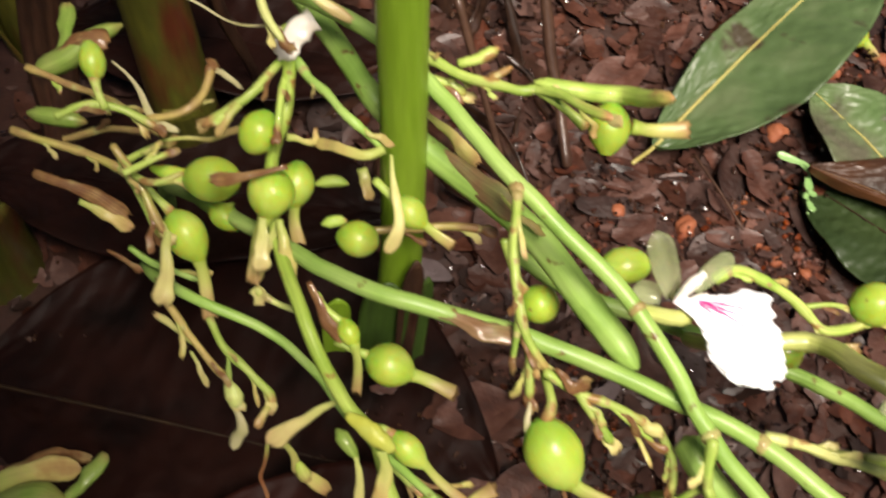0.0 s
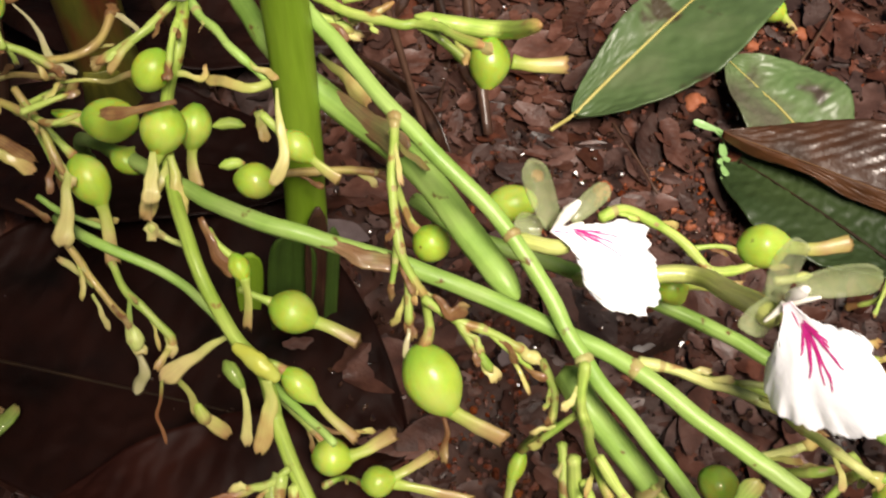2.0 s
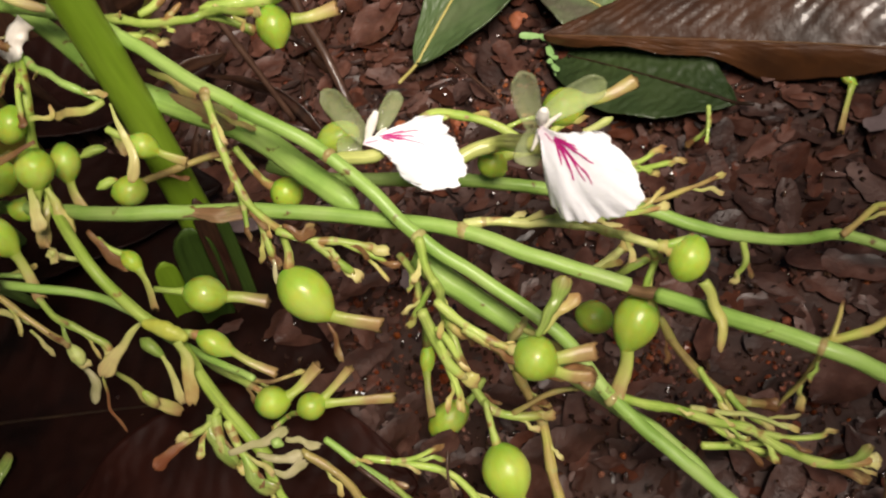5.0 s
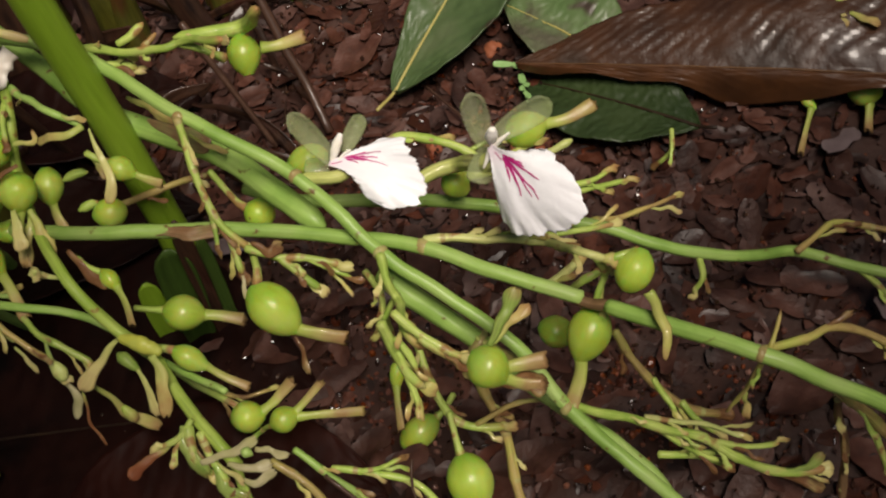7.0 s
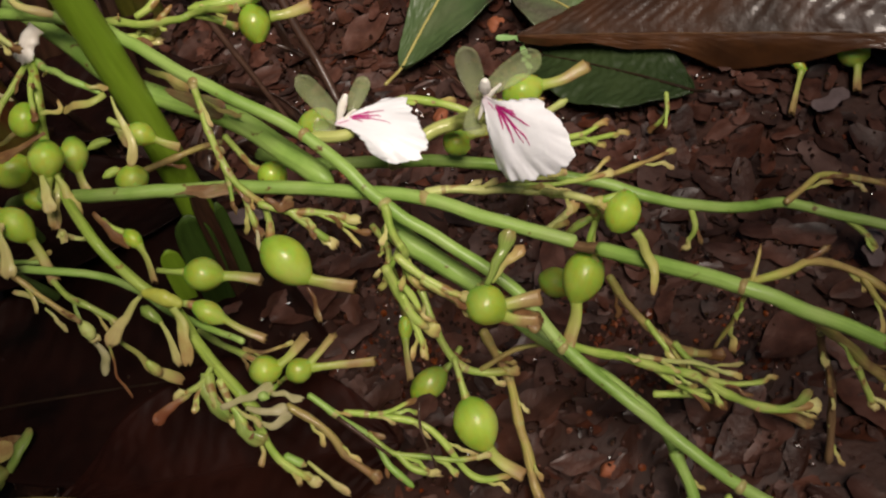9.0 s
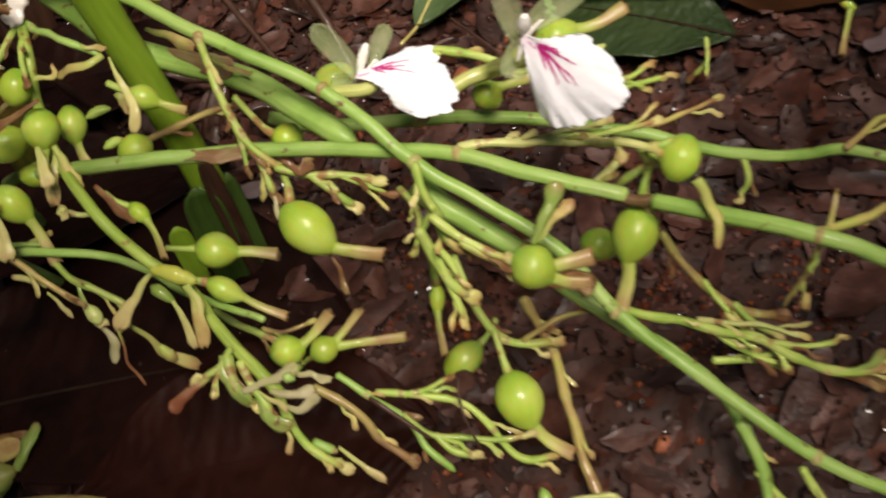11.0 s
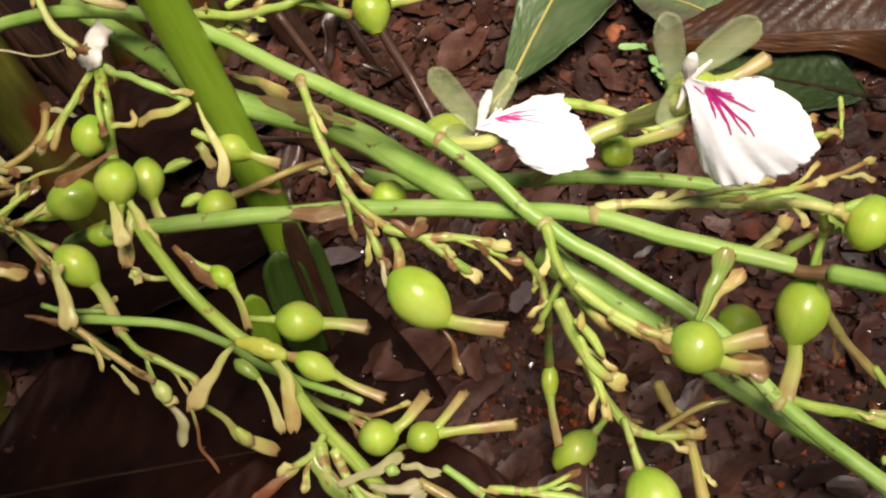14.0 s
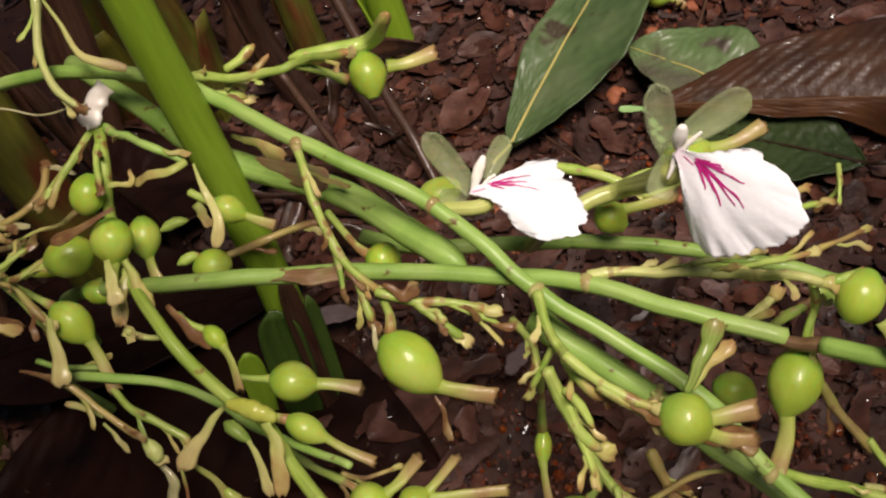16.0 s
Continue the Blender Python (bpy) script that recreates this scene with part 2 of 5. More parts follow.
LATERITE = material("laterite_crumbs", [(0.17, 0.045, 0.02), (0.09, 0.025, 0.013), (0.24, 0.085, 0.04)], 60, 0.6, 0.8, 6, 0.15, random_tint=0.5, island=True)
PEBBLE = material("laterite_pebble", [(0.30, 0.10, 0.045), (0.22, 0.065, 0.03)], 150, 0.65, 0.8, 4)
TWIG = material("dark_twig", [(0.035, 0.016, 0.010), (0.08, 0.04, 0.024)], 90, 0.5, 0.6, coat=0.3, fibre=0.3)
SEEDLING = material("seedling_green", [(0.18, 0.34, 0.10), (0.25, 0.41, 0.15)], 120, 0.45, 0.2, coat=0.3)


# ---- builders; plant coordinates in millimetres ----
def part(name, bm, mat, parent=None, label="", smooth=True):
    me = bpy.data.meshes.new(name)
    bmesh.ops.recalc_face_normals(bm, faces=bm.faces[:])
    bm.to_mesh(me)
    bm.free()
    me.materials.append(mat)
    if smooth:
        me.polygons.foreach_set("use_smooth", [True] * len(me.polygons))
    ob = new(name, me)
    ob.parent = parent
    if label:
        ob["label"] = label
    return ob


def spline(pts, step=0.0025):
    """Centripetal-like Catmull-Rom through the points, in metres."""
    p = [Vector(q) * 0.001 for q in pts]
    p = [p[0] * 2 - p[1]] + p + [p[-1] * 2 - p[-2]]
    res = []
    for a, b, c, d in zip(p, p[1:], p[2:], p[3:]):
        k = max(2, int((c - b).length / step))
        for i in range(k):
            t = i / k
            res.append(0.5 * (2 * b + (c - a) * t + (2 * a - 5 * b + 4 * c - d) * t * t + (3 * b - a - 3 * c + d) * t**3))
    return res + [p[-2]]


def frames_along(c):
    """Tangent, side and normal at every point, carried along without twist."""
    res, side = [], None
    for i in range(len(c)):
        t = (c[min(i + 1, len(c) - 1)] - c[max(i - 1, 0)]).normalized()
        if side is None:
            side = t.cross(Vector((0, -0.6, 0.8)))
            if side.length < 0.05:
                side = t.cross(Vector((1, 0, 0)))
        side = (side - t * side.dot(t)).normalized()
        res.append((t, side, side.cross(t)))
    return res


def sweep(c, radius, sides=10, flat=1.0, wobble=0.06, cap=True, ridge=0.0):
    """A tube along c. radius: of the place along it, 0 to 1, in metres."""
    bm, rings, fr = bmesh.new(), [], frames_along(c)
    along, fibre = bm.verts.layers.float.new("along"), bm.verts.layers.float_vector.new("fibre")
    off, run = random.random() * 50, 0.0
    for i, (q, (t, s, n)) in enumerate(zip(c, fr)):
        run += (q - c[i - 1]).length if i else 0
        r = radius(i / (len(c) - 1))
        ring = []
        for k in range(sides):
            a = 2 * math.pi * k / sides
            w = 1 + wobble * noise.noise(Vector((off + math.cos(a), math.sin(a), i * 0.35))) + ridge * math.cos(8 * a + 1.5 * noise.noise(Vector((off, i * 0.06, 0))))
            ring.append(bm.verts.new(q + s * (math.cos(a) * r * w) + n * (math.sin(a) * r * w * flat)))
            ring[-1][along] = i / (len(c) - 1)
            ring[-1][fibre] = (1.3 * math.cos(a) + off, 1.3 * math.sin(a), run * 22)
        rings.append(ring)
    for a, b in zip(rings, rings[1:]):
        for k in range(sides):
            bm.faces.new((a[k], a[(k + 1) % sides], b[(k + 1) % sides], b[k]))
    if cap:
        for ring, q, (t, _, _), sign in ((rings[0], c[0], fr[0], -1), (rings[-1], c[-1], fr[-1], 1)):
            tip = bm.verts.new(q + t * sign * radius(0 if sign < 0 else 1) * 0.5)
            tip[along] = 0 if sign < 0 else 1
            tip[fibre] = (off, 0, 0 if sign < 0 else run * 22)
            for k in range(sides):
                bm.faces.new((ring[k], ring[(k + 1) % sides], tip))
    return bm


def panicle(label):
    ob = new("cardamom_panicle")
    ob.empty_display_size = 0.01
    return tagged(ob, label, "panicle", "cardamom panicles")


def stem(parent, name, pts, r0, r1, mat):
    """A stalk, or a branchlet made of short sheathed joints with a few withered scales."""
    branch = name == "branchlet"
    c = spline(pts, 0.0014 if branch else 0.0025)
    length = sum((b - a).length for a, b in zip(c, c[1:]))
    knots = max(1, round(length / 0.015)) if branch else 0
    phase, off = random.random(), random.random() * 80
    bend = 0.0009 if branch else 0.0006
    c = [q + Vector([bend * noise.noise(Vector((off + k * 9, i * (0.12 if branch else 0.2), 0))) for k in range(3)]) for i, q in enumerate(c)]

    def radius(u):
        r = (r0 + (r1 - r0) * u) * (0.00076 if name == "stalk" and r0 > 2.5 else 0.00096)
        if knots:
            f = (u * knots + phase) % 1
            r *= 0.62 + 0.20 * f * f + 0.07 * math.exp(-((f - 0.06) / 0.08) ** 2)
        if name != "stalk":
            e = (1 - u if branch else min(u, 1 - u)) * length / (r0 * 0.001)
            r *= min(1, 0.12 + e) ** 0.5
        if name == "bud":
            r *= 0.75 + 0.4 * math.sin(math.pi * min(1, u * 0.95))
        return r
    ob = part(name, sweep(c, radius, 24 if name == "stalk" else 9, ridge=0.022 if name == "stalk" else 0), mat, parent)
    if branch:
        ob.data.materials.append(RING)
        n = len(c)
        for p in ob.data.polygons:
            i = min(p.vertices) // 9
            f = (i / (n - 1) * knots + phase) % 1
            if f > 0.968 + 0.08 * noise.noise(Vector((phase * 60, i, (p.index % 9) * 0.5))):
                p.material_index = 1
        few = min(4, int(length / 0.013))
        for k in range(few):
            i = int((k + 0.3 + 0.6 * random.random()) / few * (n - 3))
            t = (c[i + 1] - c[i]).normalized()
            d = Vector((random.uniform(-1, 1), random.uniform(-1, 0.2), random.uniform(-0.6, 0.8)))
            d = (d - t * d.dot(t)).normalized()
            q, rr, ln = c[i], radius(i / (n - 1)), random.uniform(0.004, 0.010)
            bract(parent, "bract", [(q + d * rr * 0.8) * 1000, (q + t * ln * 0.5 + d * (rr + ln * 0.16)) * 1000, (q + t * ln + d * (rr + ln * 0.5)) * 1000], 1.4, random.uniform(1.3, 2.6), random.choice((TAN, TAN, PALETAN, YELLOW, BROWN)))
        if r1 >= 1.0 and length > 0.012 and mat in (YELLOW, PALESTEM, TANSTEM):
            t = (c[-1] - c[-4]).normalized()
            d = Vector((random.uniform(-0.5, 0.5), random.uniform(-0.5, 0.2), random.uniform(-0.3, 0.5)))
            q = c[-1]
            bract(parent, "bract", [(q - t * 0.004 + d * r1 * 0.0004) * 1000, (q + d * 0.0006) * 1000, (q + t * 0.0028 + d * 0.0022) * 1000], r1 * 1.9, r1 * random.uniform(1.7, 2.4), random.choice((TAN, PALETAN, BROWN)))
    return ob


def ring(parent, name, pts, r, mat=None):
    c = spline(pts, 0.0006)
    return part(name, sweep(c, lambda u: r * 0.001 * (0.86 + 0.16 * math.sin(math.pi * u)), 12, wobble=0.1), mat or RING, parent)


def bract(parent, name, pts, w0, w1, mat):
    """A thin, withered, half-folded scale: w0 and w1 are its widths at base and tip; its end is blunt and torn."""
    c = spline(pts, 0.0009)
    bm, rows, off, across = bmesh.new(), [], random.random() * 90, 8
    along, fibre = bm.verts.layers.float.new("along"), bm.verts.layers.float_vector.new("fibre")
    curl, twist, lobes = random.uniform(0.1, 0.6), random.uniform(-0.3, 0.3), random.uniform(2.0, 4.0)
    for i, (q, (t, s, n)) in enumerate(zip(c, frames_along(c))):
        u = i / (len(c) - 1)
        w = (0.5 * w0 + (w1 - 0.5 * w0) * u**1.2) * 0.00056 * (1 + 0.3 * noise.noise(Vector((off, u * 4, 0))))
        w *= 1 if u < 0.85 else 1 - 0.55 * ((u - 0.85) / 0.15) ** 2
        q = q + (s * noise.noise(Vector((off + 11, u * 2.5, 0))) + n * noise.noise(Vector((off + 12, u * 2.5, 0)))) * 0.0014 * math.sin(math.pi * u)
        row = []
        s2 = s * math.cos(twist * u * 2) + n * math.sin(twist * u * 2)
        n2 = n * math.cos(twist * u * 2) - s * math.sin(twist * u * 2)
        fold = curl * (1.25 - 0.7 * u)
        for k in range(across):
            v = 2 * k / (across - 1) - 1
            lift = w * (fold * (0.5 - v * v)) + (0.0001 + 0.13 * w) * noise.noise(Vector((off, u * 6, v * 2.2)))
            edge = (0.0011 * noise.noise(Vector((off + 7, v * lobes, 0))) + 0.0006 * noise.noise(Vector((off + 7, v * 9, 0)))) * max(0, u - 0.8) * 5
            row.append(bm.verts.new(q + s2 * (w * v * (1 - 0.18 * fold * abs(v)) * (1 + 0.14 * noise.noise(Vector((off + 3, u * 9, v))))) + n2 * lift + t * edge))
            row[-1][along] = u
            row[-1][fibre] = (v * 2.2 + off, 0, u * 0.6)
        rows.append(row)
    for a, b in zip(rows, rows[1:]):
        for k in range(across - 1):
            bm.faces.new((a[k], a[k + 1], b[k + 1], b[k]))
    return thick(part(name, bm, mat, parent), 0.00016)


def withered_tube(parent, pts, neck=0.0017):
    """The dry flower tube at a capsule's end: a flattened tube, slightly wider to its torn, blunt mouth."""
    c = spline(pts, 0.0009)
    off, r1 = random.random() * 60, neck * random.uniform(1.15, 1.55)
    bm, rings = bmesh.new(), []
    along, fibre = bm.verts.layers.float.new("along"), bm.verts.layers.float_vector.new("fibre")
    fr = frames_along(c)
    sides, last = 14, len(c) - 1
    flat, turn = random.uniform(0.35, 0.55), random.uniform(-0.5, 0.5)
    order = list(range(len(c))) + [last - 1 - j for j in range(min(4, len(c) - 2))]
    for j, i in enumerate(order):
        q, (t, s, n) = c[i], fr[i]
        inner, u = j > last, i / last
        r = (neck * 0.95 + (r1 - neck * 0.95) * u**1.3 + 0.0006 * max(0, 0.2 - u) / 0.2) * (0.8 if inner else 1)
        rr = []
        for k in range(sides):
            a = 2 * math.pi * k / sides
            jag = (0.0016 * noise.noise(Vector((off, math.cos(a) * 1.5, math.sin(a) * 1.5))) + 0.0007 * noise.noise(Vector((off, math.cos(a) * 5, math.sin(a) * 5)))) if j == last else 0
            w = 1 + 0.10 * noise.noise(Vector((off + 5 + math.cos(a), math.sin(a), i * 0.25)))
            x, y = math.cos(a) * r * w, math.sin(a) * r * w * (0.9 + (flat - 0.9) * min(1, u * 2.2))
            rr.append(bm.verts.new(q + s * (x * math.cos(turn) - y * math.sin(turn)) + n * (x * math.sin(turn) + y * math.cos(turn)) + t * jag))
            rr[-1][along] = u
            rr[-1][fibre] = (1.8 * math.cos(a) + off, 1.8 * math.sin(a), u * 0.7)
        rings.append(rr)
    for a, b in zip(rings, rings[1:]):
        for k in range(sides):
            bm.faces.new((a[k], a[(k + 1) % sides], b[(k + 1) % sides], b[k]))
    bm.faces.new(rings[-1])
    bm.faces.new(rings[0][::-1])
    return part("withered_tube", bm, TAIL, parent)


def capsule(parent, a, b, width, tails, pedicel):
    """A cardamom capsule between its stalk end a and blossom end b, faintly three-lobed."""
    a, b = Vector(a) * 0.001, Vector(b) * 0.001
    t, mid, half, r = (b - a).normalized(), (a + b) / 2, max((b - a).length / 2, width * 0.00046), width * 0.0005
    s = t.cross(Vector((0.2, -0.6, 0.8))).normalized()
    n = s.cross(t)
    bm, rings, m, sides, off = bmesh.new(), [], 22, 24, random.random() * 40
    along, fibre = bm.verts.layers.float.new("along"), bm.verts.layers.float_vector.new("fibre")
    neck, foot = min(0.0016, r * 0.34), min(0.0012, r * 0.3)
    for i in range(m + 1):
        x = -math.cos(math.pi * i / m)
        body = r * max(0.0, 1 - x * x) ** 0.5
        # the body draws out into a short neck at either end
        w = (body**2.6 + (neck * max(0, x) ** 3 if tails else 0.0006 * max(0, x)) ** 2.6 + (foot * max(0, -x) ** 3) ** 2.6) ** (1 / 2.6)
        u = x + (0.16 if tails else 0.05) * max(0, x) ** 4 - 0.07 * max(0, -x) ** 5
        ring = []
        for f in (2 * math.pi * k / sides for k in range(sides)):
            lump = 1 + 0.014 * math.cos(3 * f + off) + 0.022 * noise.noise(Vector((off + math.cos(f), math.sin(f), x * 2)))
            ring.append(bm.verts.new(mid + t * half * u + (s * math.cos(f) + n * math.sin(f)) * w * lump))
            ring[-1][along] = i / m
            ring[-1][fibre] = (2 * math.cos(f) + off, 2 * math.sin(f), x * 0.3)
            if i in (0, m) and w < 1e-5:
                break
        rings.append(ring)
    for p, q in zip(rings, rings[1:]):
        for k in range(sides):
            if len(p) == 1:
                bm.faces.new((p[0], q[k], q[(k + 1) % sides]))
            elif len(q) == 1:
                bm.faces.new((p[k], q[0], p[(k + 1) % sides]))
            else:
                bm.faces.new((p[k], q[k], q[(k + 1) % sides], p[(k + 1) % sides]))
    if len(rings[0]) > 1:
        bm.faces.new(rings[0][::-1])
    if len(rings[-1]) > 1:
        bm.faces.new(rings[-1])
    ob = part("capsule", bm, POD, parent)
    for w in tails:
        withered_tube(ob, w, max(0.0011, min(0.0019, width * 0.000145)))
    if pedicel:
        c = spline(pedicel, 0.0015)
        part("pedicel", sweep(c, lambda u: 0.0011 + 0.0006 * max(0, u - 0.7) / 0.3, 8), YELLOW, ob)
    return ob


def sheet(fn, nu, nv):
    bm = bmesh.new()
    along, fibre = bm.verts.layers.float.new("along"), bm.verts.layers.float_vector.new("fibre")
    grid = [[bm.verts.new(fn(i / nu, 2 * k / nv - 1)) for k in range(nv + 1)] for i in range(nu + 1)]
    for i, row in enumerate(grid):
        for k, vert in enumerate(row):
            vert[along], vert[fibre] = i / nu, (4 * k / nv + nu, 0, 0.8 * i / nu)
    for a, b in zip(grid, grid[1:]):
        for k in range(nv):
            bm.faces.new((a[k], a[k + 1], b[k + 1], b[k]))
    return bm


def thick(ob, d):
    so = ob.modifiers.new("thickness", "SOLIDIFY")
    so.thickness, so.offset = d, 0
    return ob


def petal(name, parent, base, tip, width, face, mat, cup=0.35, d=0.0005):
    """A blunt, cupped petal from base to tip, turned towards face."""
    base, tip, face = Vector(base) * 0.001, Vector(tip) * 0.001, Vector(face).normalized()
    t = tip - base
    s = t.normalized().cross(face).normalized()
    n = s.cross(t.normalized())
    w = width * 0.0005

    def at(u, v):
        h = w * (0.35 + 0.65 * math.sin(math.pi * min(1, 0.12 + u * 0.62))) * (1 if u < 0.8 else max(0.05, 1 - ((u - 0.8) / 0.2) ** 2.5) ** 0.5)
        return base + t * u + s * (v * h) + n * (cup * h * v * v - 0.12 * t.length * math.sin(math.pi * u) * cup)
    return thick(part(name, sheet(at, 14, 8), mat, parent), d)


def flower(parent, throat, far, up, lo, lobes, streaks, axis, seed):
    """A cardamom flower's white ruffled lip with pink streaks. far, up and lo lie in the lip's plane; lobes: degrees about the throat and reach in mm
    of its outline, from the upper corner to the lower one; axis: the turn of its claw; streaks: degrees and reach of both ends, and width in mm."""
    T, F, U, L = (Vector(q) * 0.001 for q in (throat, far, up, lo))
    ax, side = (F - T).normalized(), U - L
    s = (side - ax * side.dot(ax)).normalized()
    n = s.cross(ax)
    if n.dot(Vector((0, -0.7, 0.7))) < 0:
        n = -n
    turns, reach = [q[0] for q in lobes][::-1], [q[1] for q in lobes][::-1]
    low, high, claw = turns[0], turns[-1], 0.42

    def place(deg, r, lift=0.0):
        """A point of the lip at so many degrees and mm from the throat."""
        u = min(1.0, r / float(np.interp(deg, turns, reach)))
        v = 2 * (deg - low) / (high - low) - 1
        fold = u * u * (0.0004 * math.sin(6 * v + seed) + 0.0011 * noise.noise(Vector((seed, v * 3.5, u * 2))))
        frill = (0.0008 * noise.noise(Vector((seed, v * 7, 0))) + 0.0003 * noise.noise(Vector((seed, v * 22, 0)))) * max(0, u - 0.75) * 4
        h = 0.0022 * math.sin(math.pi * u * 0.9) - 0.0016 * u**3 - 0.0012 * v * v * u + fold + frill + lift
        # the lip draws in to a narrow claw at the throat
        a = radians(axis + (deg - axis) * (1 - claw * (1 - u) ** 1.3))
        return T + (ax * math.cos(a) + s * math.sin(a)) * (r * 0.001) + s * (0.0009 * v * (1 - u) ** 3) + n * h

    def at(u, v):
        deg = low + (high - low) * (v + 1) / 2
        r = float(np.interp(deg, turns, reach))
        nick = 1.2 * noise.noise(Vector((seed + 3, v * 9, 0))) + 0.7 * noise.noise(Vector((seed + 3, v * 27, 0)))
        side_nick = (0.6 * noise.noise(Vector((seed + 9, u * 11, v))) + 0.35 * noise.noise(Vector((seed + 9, u * 30, v)))) * abs(v) ** 6 * 5
        return place(deg + side_nick, u * (r + nick * u**3))
    thick(part("lip", sheet(at, 44, 72), LIP, parent, "white ruffled petal lip"), 0.0003)
    for d0, r0, d1, r1, w in streaks:
        def strip(u, v, d0=d0, r0=r0, d1=d1, r1=r1, w=w):
            r = r0 + (r1 - r0) * u
            rag = 1 + 0.6 * noise.noise(Vector((seed + d1, u * 7, v * 3)))
            deg = d0 + (d1 - d0) * u**0.8 + 2.0 * noise.noise(Vector((seed + d1 * 7, u * 3, 0)))
            width = 0.3 * w * (0.3 + 0.7 * math.sin(math.pi * min(1, 0.12 + 0.8 * u))) * rag
            return place(deg + v * math.degrees(width / r), r, 0.00035)
        part("streak", sheet(strip, 22, 4), PINK, parent, "pink streak on the lip")
    return parent, T


def swollen(name, parent, pts, r, mat):
    """A small lumpy body, thickest near its end."""
    return part(name, sweep(spline(pts, 0.0005), lambda u: r * 0.001 * (0.35 + 0.75 * math.sin(math.pi * min(1, 0.1 + 0.8 * u)) ** 1.2 * (0.6 + 0.4 * u)), 10, 0.75, 0.16), mat, parent)


def tube_part(name, parent, pts, r0, r1, mat, sides=8, step=0.0015, flat=1.0):
    return part(name, sweep(spline(pts, step), lambda u: (r0 + (r1 - r0) * u) * 0.001, sides, flat), mat, parent)


def twig(pts, r0, r1, label, mat=None):
    ob = part("twig", sweep(spline(pts, 0.004), lambda u: (r0 + (r1 - r0) * u) * 0.001, 8, wobble=0.2), mat or TWIG)
    return tagged(ob, label, "twig", "twigs")


# ---- ground: one sheet of wet soil, fine under the plants and reaching the horizon ----
def gz(x, y):
    near = math.exp(-((x - 0.08) ** 2 + (y - 0.15) ** 2) / 0.35)
    big = 0.05 * (x - 0.12) + 0.03 * (y - 0.2) - 0.005 * (1 - math.tanh((x + 0.07) / 0.03))
    lumps = 0.006 * noise.noise(Vector((x * 14, y * 14, 2))) + 0.003 * noise.noise(Vector((x * 45, y * 45, 5)))
    return big * near + lumps * min(1, near + 0.3) + 0.25 * (1 - near) * noise.noise(Vector((x * 0.15, y * 0.15, 8)))


def ground():
    ax = [0.004 * math.sinh(k * 0.0625) / 0.0625 for k in range(-175, 176)]
    bm = bmesh.new()
    grid = []
    for y in ax:
        grid.append([bm.verts.new((x + 0.08, y + 0.15, gz(x + 0.08, y + 0.15) + 0.0012 * noise.noise(Vector((x * 160, y * 160, 0))))) for x in ax])
    for a, b in zip(grid, grid[1:]):
        for k in range(len(ax) - 1):
            bm.faces.new((a[k], a[k + 1], b[k + 1], b[k]))
    return tagged(part("ground", bm, SOIL), "dark wet red-brown soil under a plantation", "ground", kind="structure")


ground()


# ---- shoots of the clump ----
def shade_leaf(ob, pts, width):
    """A long strap leaf arching overhead, out of view, added to cast shade on the place."""
    c = spline(pts, 0.02)
    fr = frames_along(c)

    def at(u, v):
        x = u * (len(c) - 1)
        i = min(int(x), len(c) - 2)
        q = c[i].lerp(c[i + 1], x - i)
        t, s, n = fr[i]
        return q + s * (v * width * 0.0005 * math.sin(math.pi * (0.06 + 0.92 * u)) ** 0.6) + n * (0.12 * width * 0.001 * abs(v))
    thick(part("leaf", sheet(at, 24, 6), LEAFGREEN, ob), 0.0006)


def shoot(base, top, r0, r1, label, mat=SHOOT, sheaths=2, via=None):
    ob = new("cardamom_shoot")
    tagged(ob, label, "plant shoot", "cardamom shoots")
    b, t = Vector(base), Vector(top)
    b.z = gz(b.x * 0.001, b.y * 0.001) * 1000 - 6
    mid = (b + t) / 2 + Vector((random.uniform(-4, 4), random.uniform(-3, 3), 0))
    c = spline([b, *(via or [mid]), t], 0.006)
    part("pseudostem", sweep(c, lambda u: (r0 + (r1 - r0) * u + 1.2 * max(0, 1 - u * 6)) * 0.001, 20, 0.86, 0.05), mat, ob)
    for k in range(sheaths):
        h0 = 0.02 + 0.10 * k
        a = random.uniform(0, 6.28)
        d = (t - b).normalized()
        s = Vector((math.cos(a), math.sin(a), 0))
        rr = r0 * 0.001 * 1.12

        def at(u, v, s=s, d=d, h0=h0, rr=rr, a=a):
            f = a + v * (1.5 - 1.2 * u)
            q = (b + (t - b) * 0) * 0.001 + d * (h0 - 0.03 + u * 0.07)
            return q + Vector((math.cos(f), math.sin(f), 0)) * (rr * (1 + 0.35 * u * u)) + s * 0.004 * u * u
        thick(part("leaf_sheath", sheet(at, 8, 8), SHEATH if k else mat, ob), 0.0008)
    return ob


green_shoot = shoot((-19, 151, 0), (2, 166, 420), 6.4, 5.0, "upright smooth green cardamom shoot standing among the panicles", SHOOT, 0, [(-13.0, 153.0, 45), (-9.9, 156.3, 110), (-7.4, 158.0, 193)])
petal("leaf_sheath", green_shoot, (-37, 146, -4), (-33, 152, 30), 9, (0.1, -1, 0.15), SHOOT, 0.1, 0.0008)
# dark green sheaths paint the shade round its base; one sheath withered to brown
petal("leaf_sheath", green_shoot, (-24, 139, -6), (-15.5, 146, 52), 15, (0.0, -0.8, 0.5), SHADESHEATH, 0.25, 0.0008)
petal("leaf_sheath", green_shoot, (-14, 138.5, -4), (-7.5, 145.5, 66), 7, (0.35, -0.8, 0.5), SHEATH, 0.2, 0.0006)
